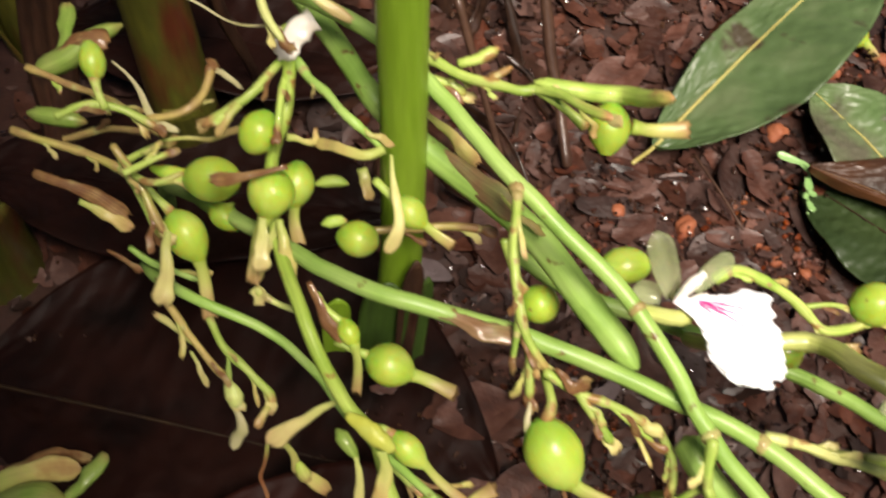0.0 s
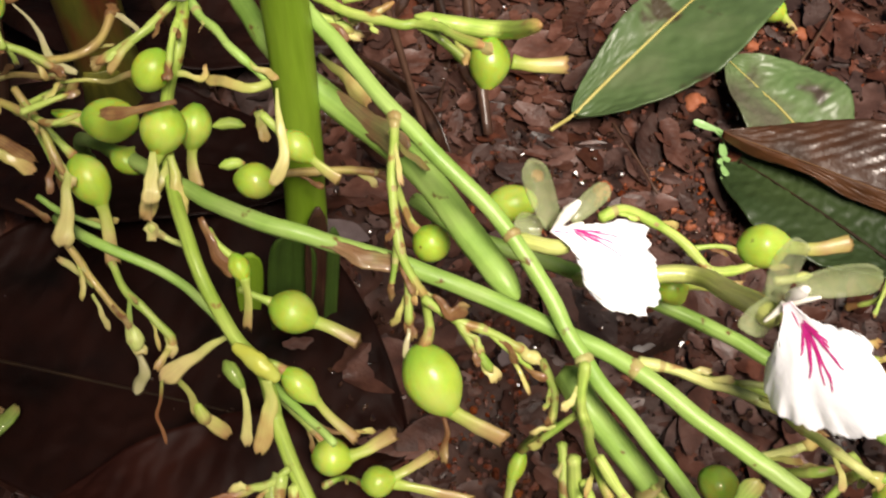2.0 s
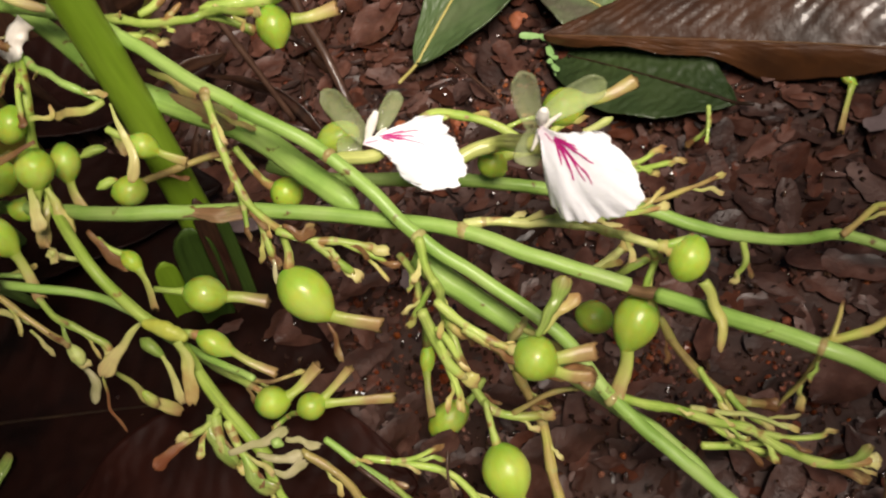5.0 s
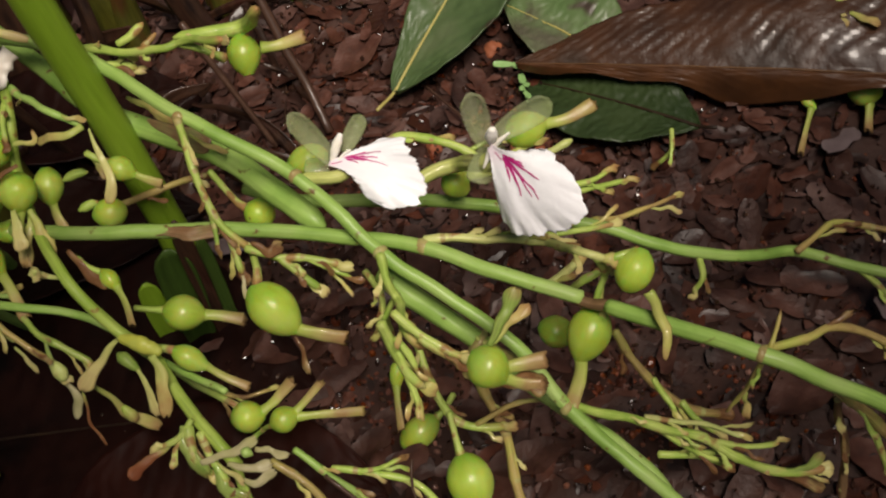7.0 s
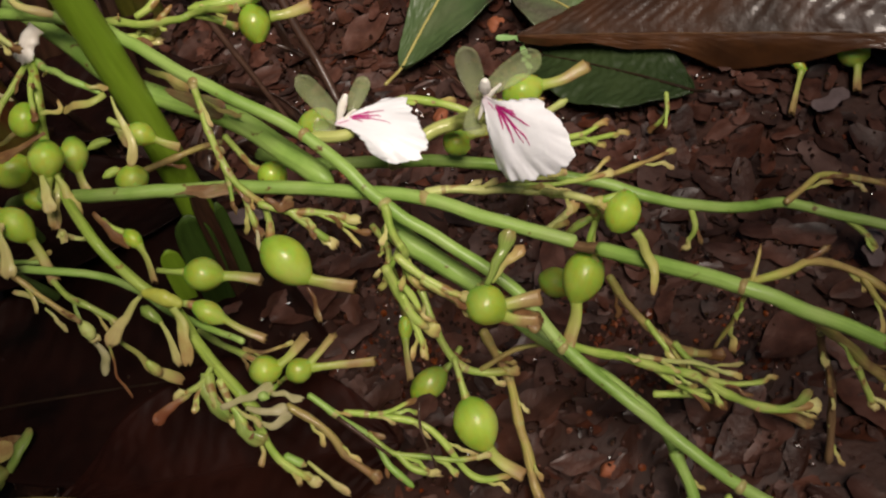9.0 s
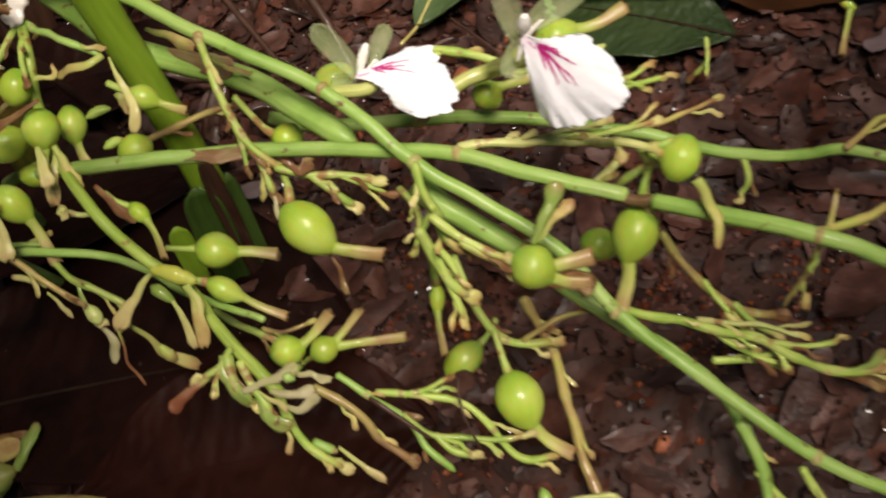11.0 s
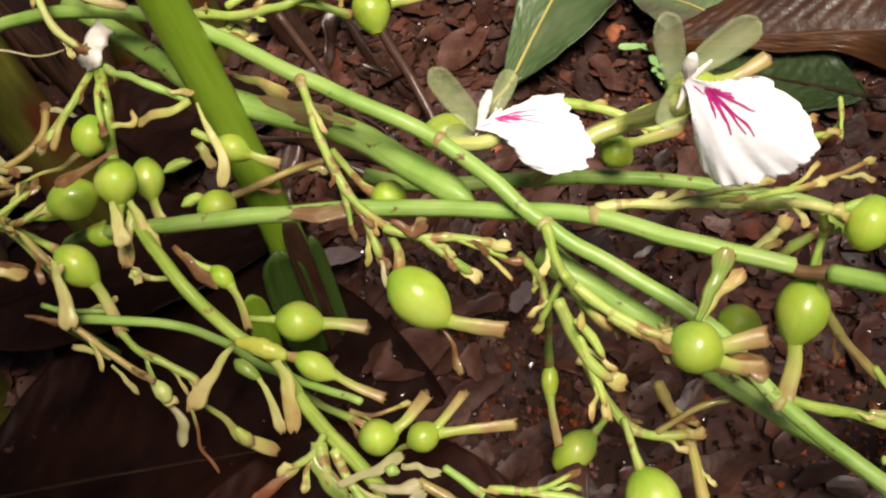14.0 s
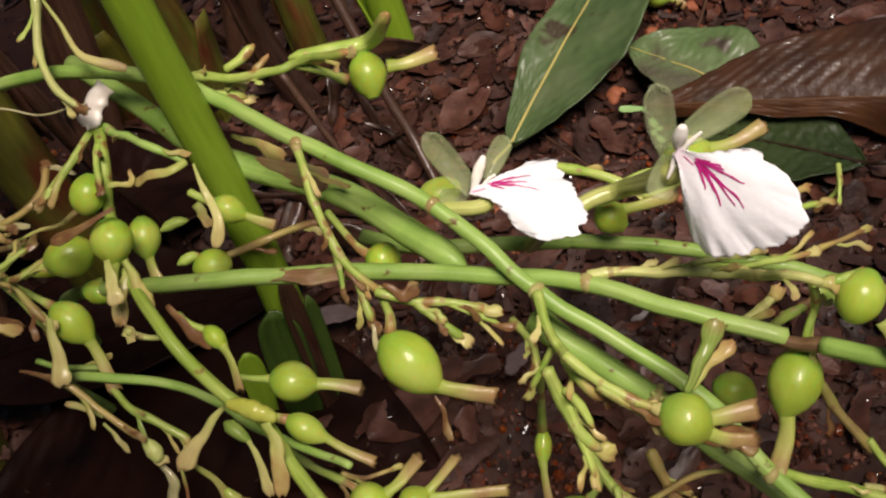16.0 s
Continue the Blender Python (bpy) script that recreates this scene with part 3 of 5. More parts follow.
petal("leaf_sheath", green_shoot, (-9.5, 141, -6), (-4.5, 149, 50), 6, (0.5, -0.7, 0.4), SHADESHEATH, 0.2, 0.0006)
shoot((-96, 240, 0), (-90, 262, 420), 12, 10, "thick yellowish old cardamom shoot with rusty stains", OLDSHOOT, 2)
shoot((-168, 300, 0), (-174, 315, 420), 13, 11, "thick yellowish old cardamom shoot in shade", OLDSHOOT, 2)
shoot((-165, 190, 0), (-178, 205, 400), 14, 11, "stout yellowish cardamom shoot base in deep shade", OLDSHOOT, 1)
shoot((12, 330, 0), (4, 345, 420), 7, 7, "yellow-green cardamom shoot at the back", OLDSHOOT, 1)
shoot((50, 318, 0), (54, 330, 420), 7, 7, "green cardamom shoot at the back", SHOOT, 1)
shoot((-40, 330, 0), (-52, 350, 420), 10, 9, "old brownish cardamom shoot at the back", OLDSHOOT, 2)
shoot((-85, 370, 0), (-95, 390, 420), 12, 10, "old yellowish cardamom shoot at the back", OLDSHOOT, 2)
shoot((-20, 430, 0), (-25, 450, 420), 11, 9, "old cardamom shoot behind the clump", OLDSHOOT, 2)
shoot((-170, 400, 0), (-175, 420, 420), 13, 10, "old cardamom shoot behind the clump", OLDSHOOT, 2)


# added shoot out of view; its leaves block the sun over the left ground
clump = shoot((-235, 120, 0), (-250, 110, 520), 14, 10, "unseen leafy cardamom shoot added to shade the left side", OLDSHOOT, 1)
for k, (dx, dy, z) in enumerate(((90, -60, 470), (60, -260, 500), (200, -150, 520), (170, -290, 450), (20, 40, 540), (110, -330, 480), (150, -250, 560), (30, -160, 430), (120, -120, 600), (60, -380, 520), (330, -260, 470))):
    dx, dy = dx + 40, dy - 55
    shade_leaf(clump, [(-250, 110, 470 + 10 * k), (-250 + dx * 0.5, 110 + dy * 0.5, z + 60), (-250 + dx, 110 + dy, z), (-250 + dx * 1.3, 110 + dy * 1.3, z - 60 + 8 * k)], 120 if dx < 300 else 30)
for pts in ([(-250, 110, 470), (-190, 60, 430), (-130, -20, 405), (-95, -120, 390)], [(-250, 110, 480), (-200, 150, 440), (-140, 160, 415), (-85, 150, 400)],
            [(-250, 110, 490), (-220, 200, 440), (-150, 260, 415), (-90, 285, 400)], [(-250, 110, 480), (-180, 190, 440), (-110, 215, 415), (-40, 220, 400)], [(-250, 110, 500), (-230, 240, 450), (-190, 340, 420), (-150, 400, 400)], [(-250, 110, 470), (-200, 30, 430), (-170, -80, 405), (-150, -180, 390)]):
    shade_leaf(clump, pts, 150)
shade_leaf(clump, [(-250, 110, 500), (-195, 75, 485), (-140, 45, 460), (-90, 25, 430)], 130)
# second added shoot, never in view, whose leaves shade the litter on the right
clump = shoot((420, -60, 0), (430, -80, 520), 13, 9, "unseen leafy cardamom shoot added to shade the right side", OLDSHOOT, 1)
for k, (dx, dy, z) in enumerate(((-65, -60, 440), (-30, 10, 470), (-100, -120, 500), (-10, -150, 450), (10, -50, 520))):
    shade_leaf(clump, [(430, -80, 470 + 10 * k), (430 + dx * 0.5, -80 + dy * 0.5, z + 60), (430 + dx, -80 + dy, z), (430 + dx * 1.3, -80 + dy * 1.3, z - 60)], 110)
shade_leaf(clump, [(430, -80, 480), (395, -60, 455), (350, -55, 435), (295, -45, 420)], 80)
shade_leaf(clump, [(430, -80, 490), (350, -130, 460), (270, -175, 435), (185, -195, 420)], 110)


def dead_strap(base, top, width, sag):
    """A withered strap of leaf or sheath leaning among the shoots, folded along its middle."""
    b, t = Vector(base) * 0.001, Vector(top) * 0.001
    b.z = gz(b.x, b.y) - 0.002
    d = t - b
    s = d.cross(Vector((0.1, 1, 0.2))).normalized()
    n = s.cross(d).normalized()
    o = random.random() * 70

    def at(u, v):
        w = width * 0.0005 * (0.75 + 0.35 * math.sin(3 * u + o)) * (1 if u < 0.75 else 1 - 0.75 * ((u - 0.75) / 0.25) ** 1.5)
        z = sag * 0.001 * math.sin(math.pi * u) + 0.35 * w * abs(v) + 0.003 * noise.noise(Vector((o, u * 4, v)))
        return b + d * u + s * (w * v + 0.006 * noise.noise(Vector((o + 5, u * 2.5, 0)))) + n * z
    ob = thick(part("dead_leaf_strap", sheet(at, 26, 8), SHEATH), 0.0005)
    return tagged(ob, "withered dark brown leaf strap " + ("leaning among the shoots" if top[2] > 60 else "lying on wet litter"), "dead leaf", "dead leaf straps")


for base, top, width, sag in (((-118, 268, 0), (-138, 310, 170), 20, 8), ((-66, 252, 0), (-84, 262, 110), 14, -6), ((-48, 270, 0), (-28, 310, 150), 12, 6), ((4, 300, 0), (-20, 322, 120), 13, 5),
                              ((-100, 310, 0), (-60, 340, 160), 22, 8), ((-150, 215, 0), (-132, 250, 90), 18, 8), ((-20, 350, 0), (12, 372, 150), 18, 6), ((-80, 290, 0), (-30, 305, 24), 20, 10),
                              ((-50, 240, 0), (0, 262, 16), 14, 6), ((-10, 320, 0), (60, 300, 14), 14, 5), ((-130, 225, 0), (-85, 255, 20), 18, 8)):
    dead_strap(base, top, width, sag)
rs = random.Random(5)
for k in range(14):
    x, y, a, long = rs.uniform(-70, 70), rs.uniform(185, 330), rs.uniform(-0.5, 1.1) + 1.6, rs.uniform(35, 80)
    dead_strap((x, y, 0), (x + long * math.cos(a), y + long * math.sin(a), rs.uniform(8, 16)), rs.uniform(7, 15), rs.uniform(2, 6))


# ---- fallen leaves ----
def fallen_leaf(label, base, tip, width, mat, rib, bow=0.0, wave=0.0, roll=0.0, petiole=0.0, veins=9, seed=0.0, fat=0.5, relief=0.5, near=1.0, droop=0.0, rise=0.16, hollow=0.0, under=None, blunt=0.75, slant=-1.3, sharp=0.6):
    """A leaf from base to tip, mm. bow: how far its middle stands up; roll: turn about the midrib, degrees; fat: where it is widest.
    near, droop: the half on the nearer side may be folded down, narrower seen from above."""
    base, tip = Vector(base) * 0.001, Vector(tip) * 0.001
    t = tip - base
    s = t.normalized().cross(Vector((0, 0, 1))).normalized()
    s = (Matrix.Rotation(radians(roll), 3, t.normalized()) @ s)
    n = s.cross(t.normalized())
    ob = new("fallen_leaf")
    tagged(ob, label, "leaf", "fallen leaves")
    w = width * 0.0005

    def at(u, v):
        k = u ** (math.log(0.5) / math.log(fat))
        h = w * max(0.0, math.sin(math.pi * min(1, max(0, k)))) ** blunt + 0.0004
        vein = relief * 0.001 * abs(math.sin(math.pi * (u * veins + slant * abs(v) + 0.5 * noise.noise(Vector((u * 11, v * 2, seed)))))) ** sharp * (0.7 + 0.7 * noise.noise(Vector((u * 16, v * 3, seed + 3)))) * min(1, 4 * abs(v)) * (0.25 if droop and v < 0 else 1)
        z = bow * 0.001 * math.sin(math.pi * u) + wave * 0.001 * noise.noise(Vector((seed + u * 5, v * 1.2, seed))) * abs(v) - vein
        z += rise * h * (abs(v) - hollow * v * v) if (v > 0 or not droop) else -droop * 0.001 * abs(v) ** 1.6 * min(1, h / w + 0.1) * (0.25 + 0.75 * min(1, max(0, (u - 0.40) / 0.18))) * (1 + 0.5 * math.sin(17 * u + seed) + 0.25 * math.sin(41 * u))
        z += 0.0006 * noise.noise(Vector((u * 30 + seed, v * 8, 0)))
        return base + t * u + s * (v * h * (near if v < 0 else 1)) + n * z
    blade = thick(part("blade", sheet(at, 220, 40), mat, ob), 0.0005)
    # the nearer half gets a second colour with its light painted in
    if under:
        blade.data.materials.append(under)
        for p in blade.data.polygons:
            if p.index % 40 < 20:
                p.material_index = 1
    rp = [(at(u, 0) + n * 0.0003) * 1000 for u in [i / 14 for i in range(15)]]
    if petiole:
        rp = [rp[0] - t.normalized() * petiole + Vector((0, 0, 0.3 * petiole))] + rp
    part("midrib", sweep(spline(rp, 0.003), lambda u: 0.0008 - 0.0006 * u, 7), rib, ob)
    return ob


fallen_leaf("broad green fallen leaf with a yellow midrib, wet", (78, 227, 7), (181, 327, 24), 64, LEAFGREEN, MIDRIB, 4, 5, -6, petiole=13, seed=1.0, fat=0.42, near=0.4, blunt=0.76)
fallen_leaf("pale green fallen leaf with brown tip under a dead leaf", (180, 188, 2), (135.5, 248, 16), 50, LEAFPALE, MIDRIB, 4, 4, 0, seed=2.0, fat=0.56, blunt=1.05, near=0.75)
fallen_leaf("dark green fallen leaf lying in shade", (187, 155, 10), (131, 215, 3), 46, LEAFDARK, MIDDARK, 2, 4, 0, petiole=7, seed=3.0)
fallen_leaf("large dead brown leaf, wet and glossy with raised veins", (345, 88, 20), (130, 212, 16), 74, LEAFBROWN, MIDBROWN, 5, 7, 0, veins=34, seed=4.0, fat=0.45, relief=1.0, near=0.16, droop=10, rise=0.8, hollow=0.55, slant=5.0, sharp=1.0, under=LEAFLIT)
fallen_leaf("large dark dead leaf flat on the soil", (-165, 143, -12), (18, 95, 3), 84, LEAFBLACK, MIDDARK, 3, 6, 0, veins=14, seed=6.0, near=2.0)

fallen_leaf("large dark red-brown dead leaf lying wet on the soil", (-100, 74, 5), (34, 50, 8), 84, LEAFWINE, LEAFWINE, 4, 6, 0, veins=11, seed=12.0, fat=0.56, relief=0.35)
# two black leaves added to darken the shaded ground among the shoots
fallen_leaf("large dark leaf added in place of shade among the shoots", (-178, 222, 0), (-12, 196, 8), 66, LEAFBLACK, LEAFBLACK, 3, 6, 0, veins=12, seed=8.0)
fallen_leaf("large dark leaf added in place of shade among the shoots", (-160, 292, 2), (-6, 262, 9), 62, LEAFBLACK, LEAFBLACK, 3, 7, 0, veins=12, seed=9.0)


# ---- panicles ----

# panicle with the first flower: long green stalk over the others
P1 = panicle("long green cardamom panicle arching over wet litter, bearing a white flower")
stem(P1, 'stalk', [(-95.0, 222.0, 112.0), (-70.0, 205.0, 124.0), (-50.0, 194.0, 129.0), (-33.4, 184.2, 130.2), (-25.5, 179.0, 129.8), (-13.2, 171.5, 128.0), (-2.5, 159.5, 126.5), (17.7, 133.0, 123.0), (43.8, 109.0, 110.0), (60.5, 83.9, 96.0), (74.6, 68.9, 86.0), (89.8, 51.1, 75.0), (98.0, 34.4, 62.0), (115.3, 10.1, 47.0), (132.9, -12.6, 33.0), (150.6, -25.7, 20.0), (168.3, -40.3, 8.0)], 2.7, 2.5, GREEN)
ring(P1, 'node_ring', [(17.7, 133.0, 123.0), (16.2, 131.5, 123.0)], 2.4)
ring(P1, 'node_ring', [(43.8, 109.0, 110.0), (44.7, 107.5, 110.0)], 2.4)
ring(P1, 'node_ring', [(60.5, 83.9, 96.0), (61.4, 82.1, 96.0)], 2.4)
ring(P1, 'node_ring', [(96.7, 35.7, 63.0), (98.0, 34.4, 62.0)], 2.4)
ring(P1, 'node_ring', [(132.3, -11.8, 33.0), (133.6, -13.5, 33.0)], 2.4)
stem(P1, 'branchlet', [(16.6, 130.4, 124.7), (16.7, 120.3, 115.2), (17.6, 109.1, 109.1), (21.2, 101.0, 101.6), (24.2, 98.1, 97.6)], 1.94, 1.7, YELLOW)
stem(P1, 'branchlet', [(17.5, 111.9, 111.6), (17.0, 105.9, 106.3), (16.3, 99.5, 100.4)], 1.6, 1.0, YELLOW)
stem(P1, 'branchlet', [(20.0, 103.2, 103.6), (20.2, 97.4, 98.4), (20.2, 92.7, 94.2)], 1.8, 1.6, YELLOW)
stem(P1, 'branchlet', [(23.8, 97.9, 98.7), (30.0, 94.7, 95.7), (37.8, 92.4, 93.3), (48.2, 88.7, 89.5)], 1.67, 1.7, YELLOW)
stem(P1, 'branchlet', [(31.8, 93.9, 94.9), (35.7, 89.6, 90.8), (40.1, 84.4, 85.9)], 1.67, 1.94, YELLOW)
stem(P1, 'branchlet', [(39.0, 91.8, 92.6), (44.6, 88.1, 89.2), (49.7, 85.0, 86.2)], 1.3, 1.0, YELLOW)
bract(P1, 'bract', [(20.2, 91.8, 94.7), (19.9, 88.0, 92.6), (21.0, 83.8, 88.7)], 1.4, 2.6, PALE)
bract(P1, 'bract', [(25.9, 97.4, 101.0), (29.7, 94.2, 99.2), (34.2, 95.0, 98.5)], 2, 4, BROWN)
bract(P1, 'bract', [(28.5, 77.3, 80.2), (28.9, 72.8, 76.1), (28.5, 67.2, 71.0)], 1.2, 2.6, BROWN)
capsule(P1, (22.0, 87.3, 93.6), (29.6, 76.3, 83.2), 13.6, [[(29.6, 76.5, 83.4), (33.4, 74.4, 81.5), (43.0, 70.7, 77.7)]], [(23.7, 101.9, 93.0), (25.1, 90.7, 96.5), (23.7, 87.8, 93.9)])
stem(P1, 'floral_tube', [(44.3, 108.9, 108.6), (49.9, 109.8, 104.7), (55.4, 110.0, 102.1), (59.0, 111.4, 101.8)], 2.0, 2.2, FLORAL)
capsule(P1, (40.1, 130.0, 90.8), (52.6, 130.5, 90.9), 9.6, [], None)
stem(P1, 'branchlet', [(60.6, 81.6, 98.0), (60.4, 75.3, 92.3), (61.2, 70.9, 86.9), (62.4, 51.7, 100.5), (65.0, 49.2, 95.4)], 2.11, 1.8, YELLOW)
stem(P1, 'branchlet', [(60.7, 55.2, 106.4), (64.7, 49.8, 102.7), (69.6, 45.1, 99.7), (75.4, 40.7, 98.1)], 1.94, 1.67, YELLOW)
stem(P1, 'branchlet', [(65.5, 48.8, 101.8), (69.7, 44.4, 97.6), (74.3, 40.1, 93.6)], 1.7, 1.6, YELLOW)
capsule(P1, (76.8, 41.0, 98.4), (82.8, 34.5, 92.2), 11.5, [[(82.9, 36.6, 94.2), (88.9, 36.1, 93.5), (94.9, 35.5, 92.8)], [(82.6, 34.8, 92.6), (87.1, 32.3, 90.1), (92.1, 30.8, 88.6)]], None)
bract(P1, 'bract', [(81.9, 41.0, 99.6), (87.8, 45.1, 104.4), (93.2, 49.8, 108.5)], 3.2, 5, LEAFY)
bract(P1, 'bract', [(83.4, 41.7, 98.8), (89.4, 44.9, 101.5), (95.3, 46.7, 102.9)], 2, 3.4, TAN)
bract(P1, 'bract', [(81.8, 33.7, 92.2), (87.9, 33.0, 90.1), (93.1, 30.3, 87.8)], 4, 6.5, BROWN)
stem(P1, 'branchlet', [(61.4, 74.9, 85.1), (56.4, 73.5, 78.7), (51.4, 71.5, 74.3)], 1.7, 1.2, YELLOW)
stem(P1, 'branchlet', [(53.0, 92.0, 76.6), (55.6, 82.9, 76.4), (55.4, 75.6, 75.1)], 1.8, 1.6, YELLOW)
stem(P1, 'branchlet', [(56.4, 57.5, 100.5), (56.7, 53.6, 94.3), (58.6, 48.7, 87.1), (61.9, 44.4, 83.1)], 2.55, 2.11, YELLOW)
stem(P1, 'branchlet', [(57.5, 52.4, 93.2), (58.5, 45.7, 84.4), (58.5, 40.2, 79.4)], 1.8, 1.4, YELLOW)
stem(P1, 'branchlet', [(58.5, 53.5, 96.9), (60.7, 50.0, 93.6), (61.7, 46.0, 89.9)], 1.67, 1.5, YELLOW)
capsule(P1, (51.3, 85.4, 31.5), (48.2, 78.4, 26.7), 5.1, [[(48.3, 78.7, 26.9), (46.9, 73.0, 25.0), (45.6, 64.6, 22.0)]], [(55.4, 75.6, 75.0), (53.8, 82.0, 54.0), (51.1, 85.6, 31.8)])
stem(P1, 'branchlet', [(60.2, 80.2, 50.4), (60.6, 69.2, 45.1), (62.3, 59.3, 43.0), (64.8, 52.9, 40.8), (70.7, 49.3, 37.9), (78.9, 47.8, 36.5)], 2.02, 2.11, YELLOW)
stem(P1, 'branchlet', [(71.0, 50.1, 38.6), (81.7, 51.5, 41.5), (93.7, 49.6, 42.0)], 1.4, 1.1, TANSTEM)
capsule(P1, (63.2, 43.0, 36.4), (63.7, 29.4, 26.7), 14.5, [[(63.9, 29.8, 27.0), (67.0, 24.2, 22.9), (72.6, 18.9, 18.9)]], [(63.9, 54.4, 44.3), (63.3, 48.2, 40.0), (63.1, 42.8, 36.2)])
capsule(P1, (56.5, 73.7, 4.9), (42.4, 68.6, 2.0), 11.0, [], [(65.0, 78.9, 8.2), (60.8, 75.7, 6.1), (56.5, 73.7, 4.9)])
stem(P1, 'branchlet', [(75.6, 60.1, 45.0), (78.1, 47.4, 30.0), (76.5, 32.1, 18.0), (75.0, 15.9, 8.0), (73.4, 0.4, 2.0)], 2.29, 2.82, TANSTEM)
stem(P1, 'bud', [(59.5, 16.9, 8.0), (59.5, 14.2, 8.0), (59.6, 11.7, 7.0)], 1.4, 2.2, GREEN)
stem(P1, 'branchlet', [(61.1, 8.5, 5.0), (68.0, 9.8, 8.0), (77.7, 7.0, 8.0), (80.3, 4.3, 6.0)], 1.0, 1.3, PALESTEM)
bract(P1, 'bract', [(65.0, 9.6, 8.0), (62.1, 8.6, 7.0), (60.9, 7.4, 6.0)], 2, 4, PALETAN)
bract(P1, 'bract', [(76.9, 7.3, 8.0), (81.2, 3.2, 8.0), (83.7, 0.1, 7.0)], 2, 5, PALETAN)
stem(P1, 'branchlet', [(99.2, 35.2, 62.6), (113.4, 30.2, 52.4), (128.9, 24.9, 42.0), (142.2, 17.4, 31.2), (151.5, 12.5, 22.4), (167.4, 10.0, 17.7)], 2.11, 2.29, YELLOW)
stem(P1, 'branchlet', [(118.7, 30.6, 48.8), (133.3, 26.8, 40.7), (145.8, 21.5, 34.1)], 1.4, 1.0, PALESTEM)
stem(P1, 'branchlet', [(133.5, 22.8, 37.8), (142.9, 19.1, 33.7), (155.1, 17.4, 30.8)], 1.5, 1.2, YELLOW)
stem(P1, 'branchlet', [(121.4, 28.6, 44.9), (129.6, 22.4, 35.1), (138.9, 18.0, 26.8)], 1.6, 1.2, YELLOW)
stem(P1, 'branchlet', [(129.5, 22.1, 32.5), (140.0, 20.7, 28.7), (149.2, 15.8, 22.4)], 1.4, 1.2, YELLOW)
stem(P1, 'branchlet', [(120.6, 25.8, 30.4), (131.5, 22.7, 27.9), (138.9, 18.1, 24.3)], 1.94, 1.2, YELLOW)
bract(P1, 'bract', [(149.8, 13.0, 22.8), (160.3, 10.4, 15.7), (166.4, 6.6, 10.3)], 4, 5, BROWN)
bract(P1, 'bract', [(154.8, 11.7, 21.7), (162.1, 11.3, 21.3), (167.4, 12.1, 24.2)], 4, 3, LEAFY)
stem(P1, 'branchlet', [(119.3, 3.5, 34.0), (119.7, -8.8, 24.0), (117.8, -21.1, 14.0)], 3.0, 2.4, GREEN)
stem(P1, 'branchlet', [(118.2, -8.1, 24.0), (123.2, -16.5, 16.0), (127.6, -22.4, 12.0)], 1.8, 1.5, YELLOW)
stem(P1, 'branchlet', [(128.4, -13.4, 32.0), (131.0, -20.8, 24.0), (132.3, -27.5, 16.0)], 1.76, 1.8, YELLOW)

# second stalk lying under the first one
P2 = panicle("thick green cardamom stalk lying beneath crossing stalks")
part('stalk', sweep(spline([(-47.3, 212.0, 118.0), (-28.5, 185.0, 114.0), (-18.0, 168.5, 111.0), (-10.0, 163.0, 104.0), (0.0, 156.5, 99.0), (21.4, 137.5, 97.0), (36.0, 116.5, 94.5), (46.5, 101.5, 92.0)], 0.002),
                    lambda u: 0.001 * (2.9 + 0.9 * min(1, max(0, u - 0.3) / 0.25)) * (1 if u < 0.92 else max(0.06, 1 - ((u - 0.92) / 0.08) ** 2.6) ** 0.5), 24, ridge=0.018), GREEN, P2)
P10 = panicle("thick green cardamom stalk in the shade of crossing stalks")
stem(P10, 'stalk', [(59.0, 87.0, 81.0), (63.8, 79.2, 78.0), (78.8, 63.3, 66.0), (93.3, 47.0, 50.0), (111.5, 28.0, 36.0), (119.5, 14.8, 27.0), (120.6, 0.8, 15.0)], 4.7, 1.9, GREEN)
ring(P10, 'node_ring', [(78.8, 63.3, 66.0), (79.8, 62.2, 65.1)], 4.6)
bract(P10, 'bract', [(79.0, 62.0, 70.0), (84.5, 57.0, 66.5), (89.5, 51.5, 61.0)], 2.4, 3.6, TAN)
bract(P2, 'bract', [(-5.5, 162.4, 100.0), (8.0, 149.0, 102.5), (19.0, 138.4, 101.5)], 5, 8, BROWNSHEATH)
bract(P2, 'bract', [(-4.9, 169.3, 104.0), (1.3, 162.1, 104.0), (9.1, 153.2, 103.0)], 2, 5, TAN)
bract(P2, 'bract', [(14.4, 141.9, 106.0), (19.5, 135.6, 105.0), (24.5, 131.3, 104.0)], 1.2, 2.2, TAN)

# third stalk, level, with nodes and a bundle of branchlets
P3 = panicle("level green cardamom stalk with brown sheath scars and branchlets")
stem(P3, 'stalk', [(-98.0, 204.0, 2.0), (-88.0, 184.0, 45.0), (-71.1, 164.8, 69.6), (-23.7, 120.5, 102.0), (1.9, 111.0, 102.0), (21.5, 105.9, 98.8), (46.7, 95.6, 95.6), (71.9, 82.4, 94.0), (90.4, 68.3, 90.0), (110.5, 54.9, 84.5)], 2.9, 2.8, GREEN)
stem(P3, 'branchlet', [(109.5, 55.6, 84.6), (113.5, 52.0, 84.0), (117.5, 47.4, 86.6)], 2.6, 2.8, BROWNSTEM)
stem(P3, 'stalk', [(116.5, 48.2, 86.6), (120.7, 43.8, 88.0), (146.7, 19.4, 90.0), (160.1, 10.1, 84.0), (177.3, -1.2, 74.0), (194.9, -11.2, 62.0)], 2.9, 2.7, GREEN)
ring(P3, 'node_ring', [(71.8, 82.9, 94.0), (74.0, 80.7, 94.0)], 2.4)
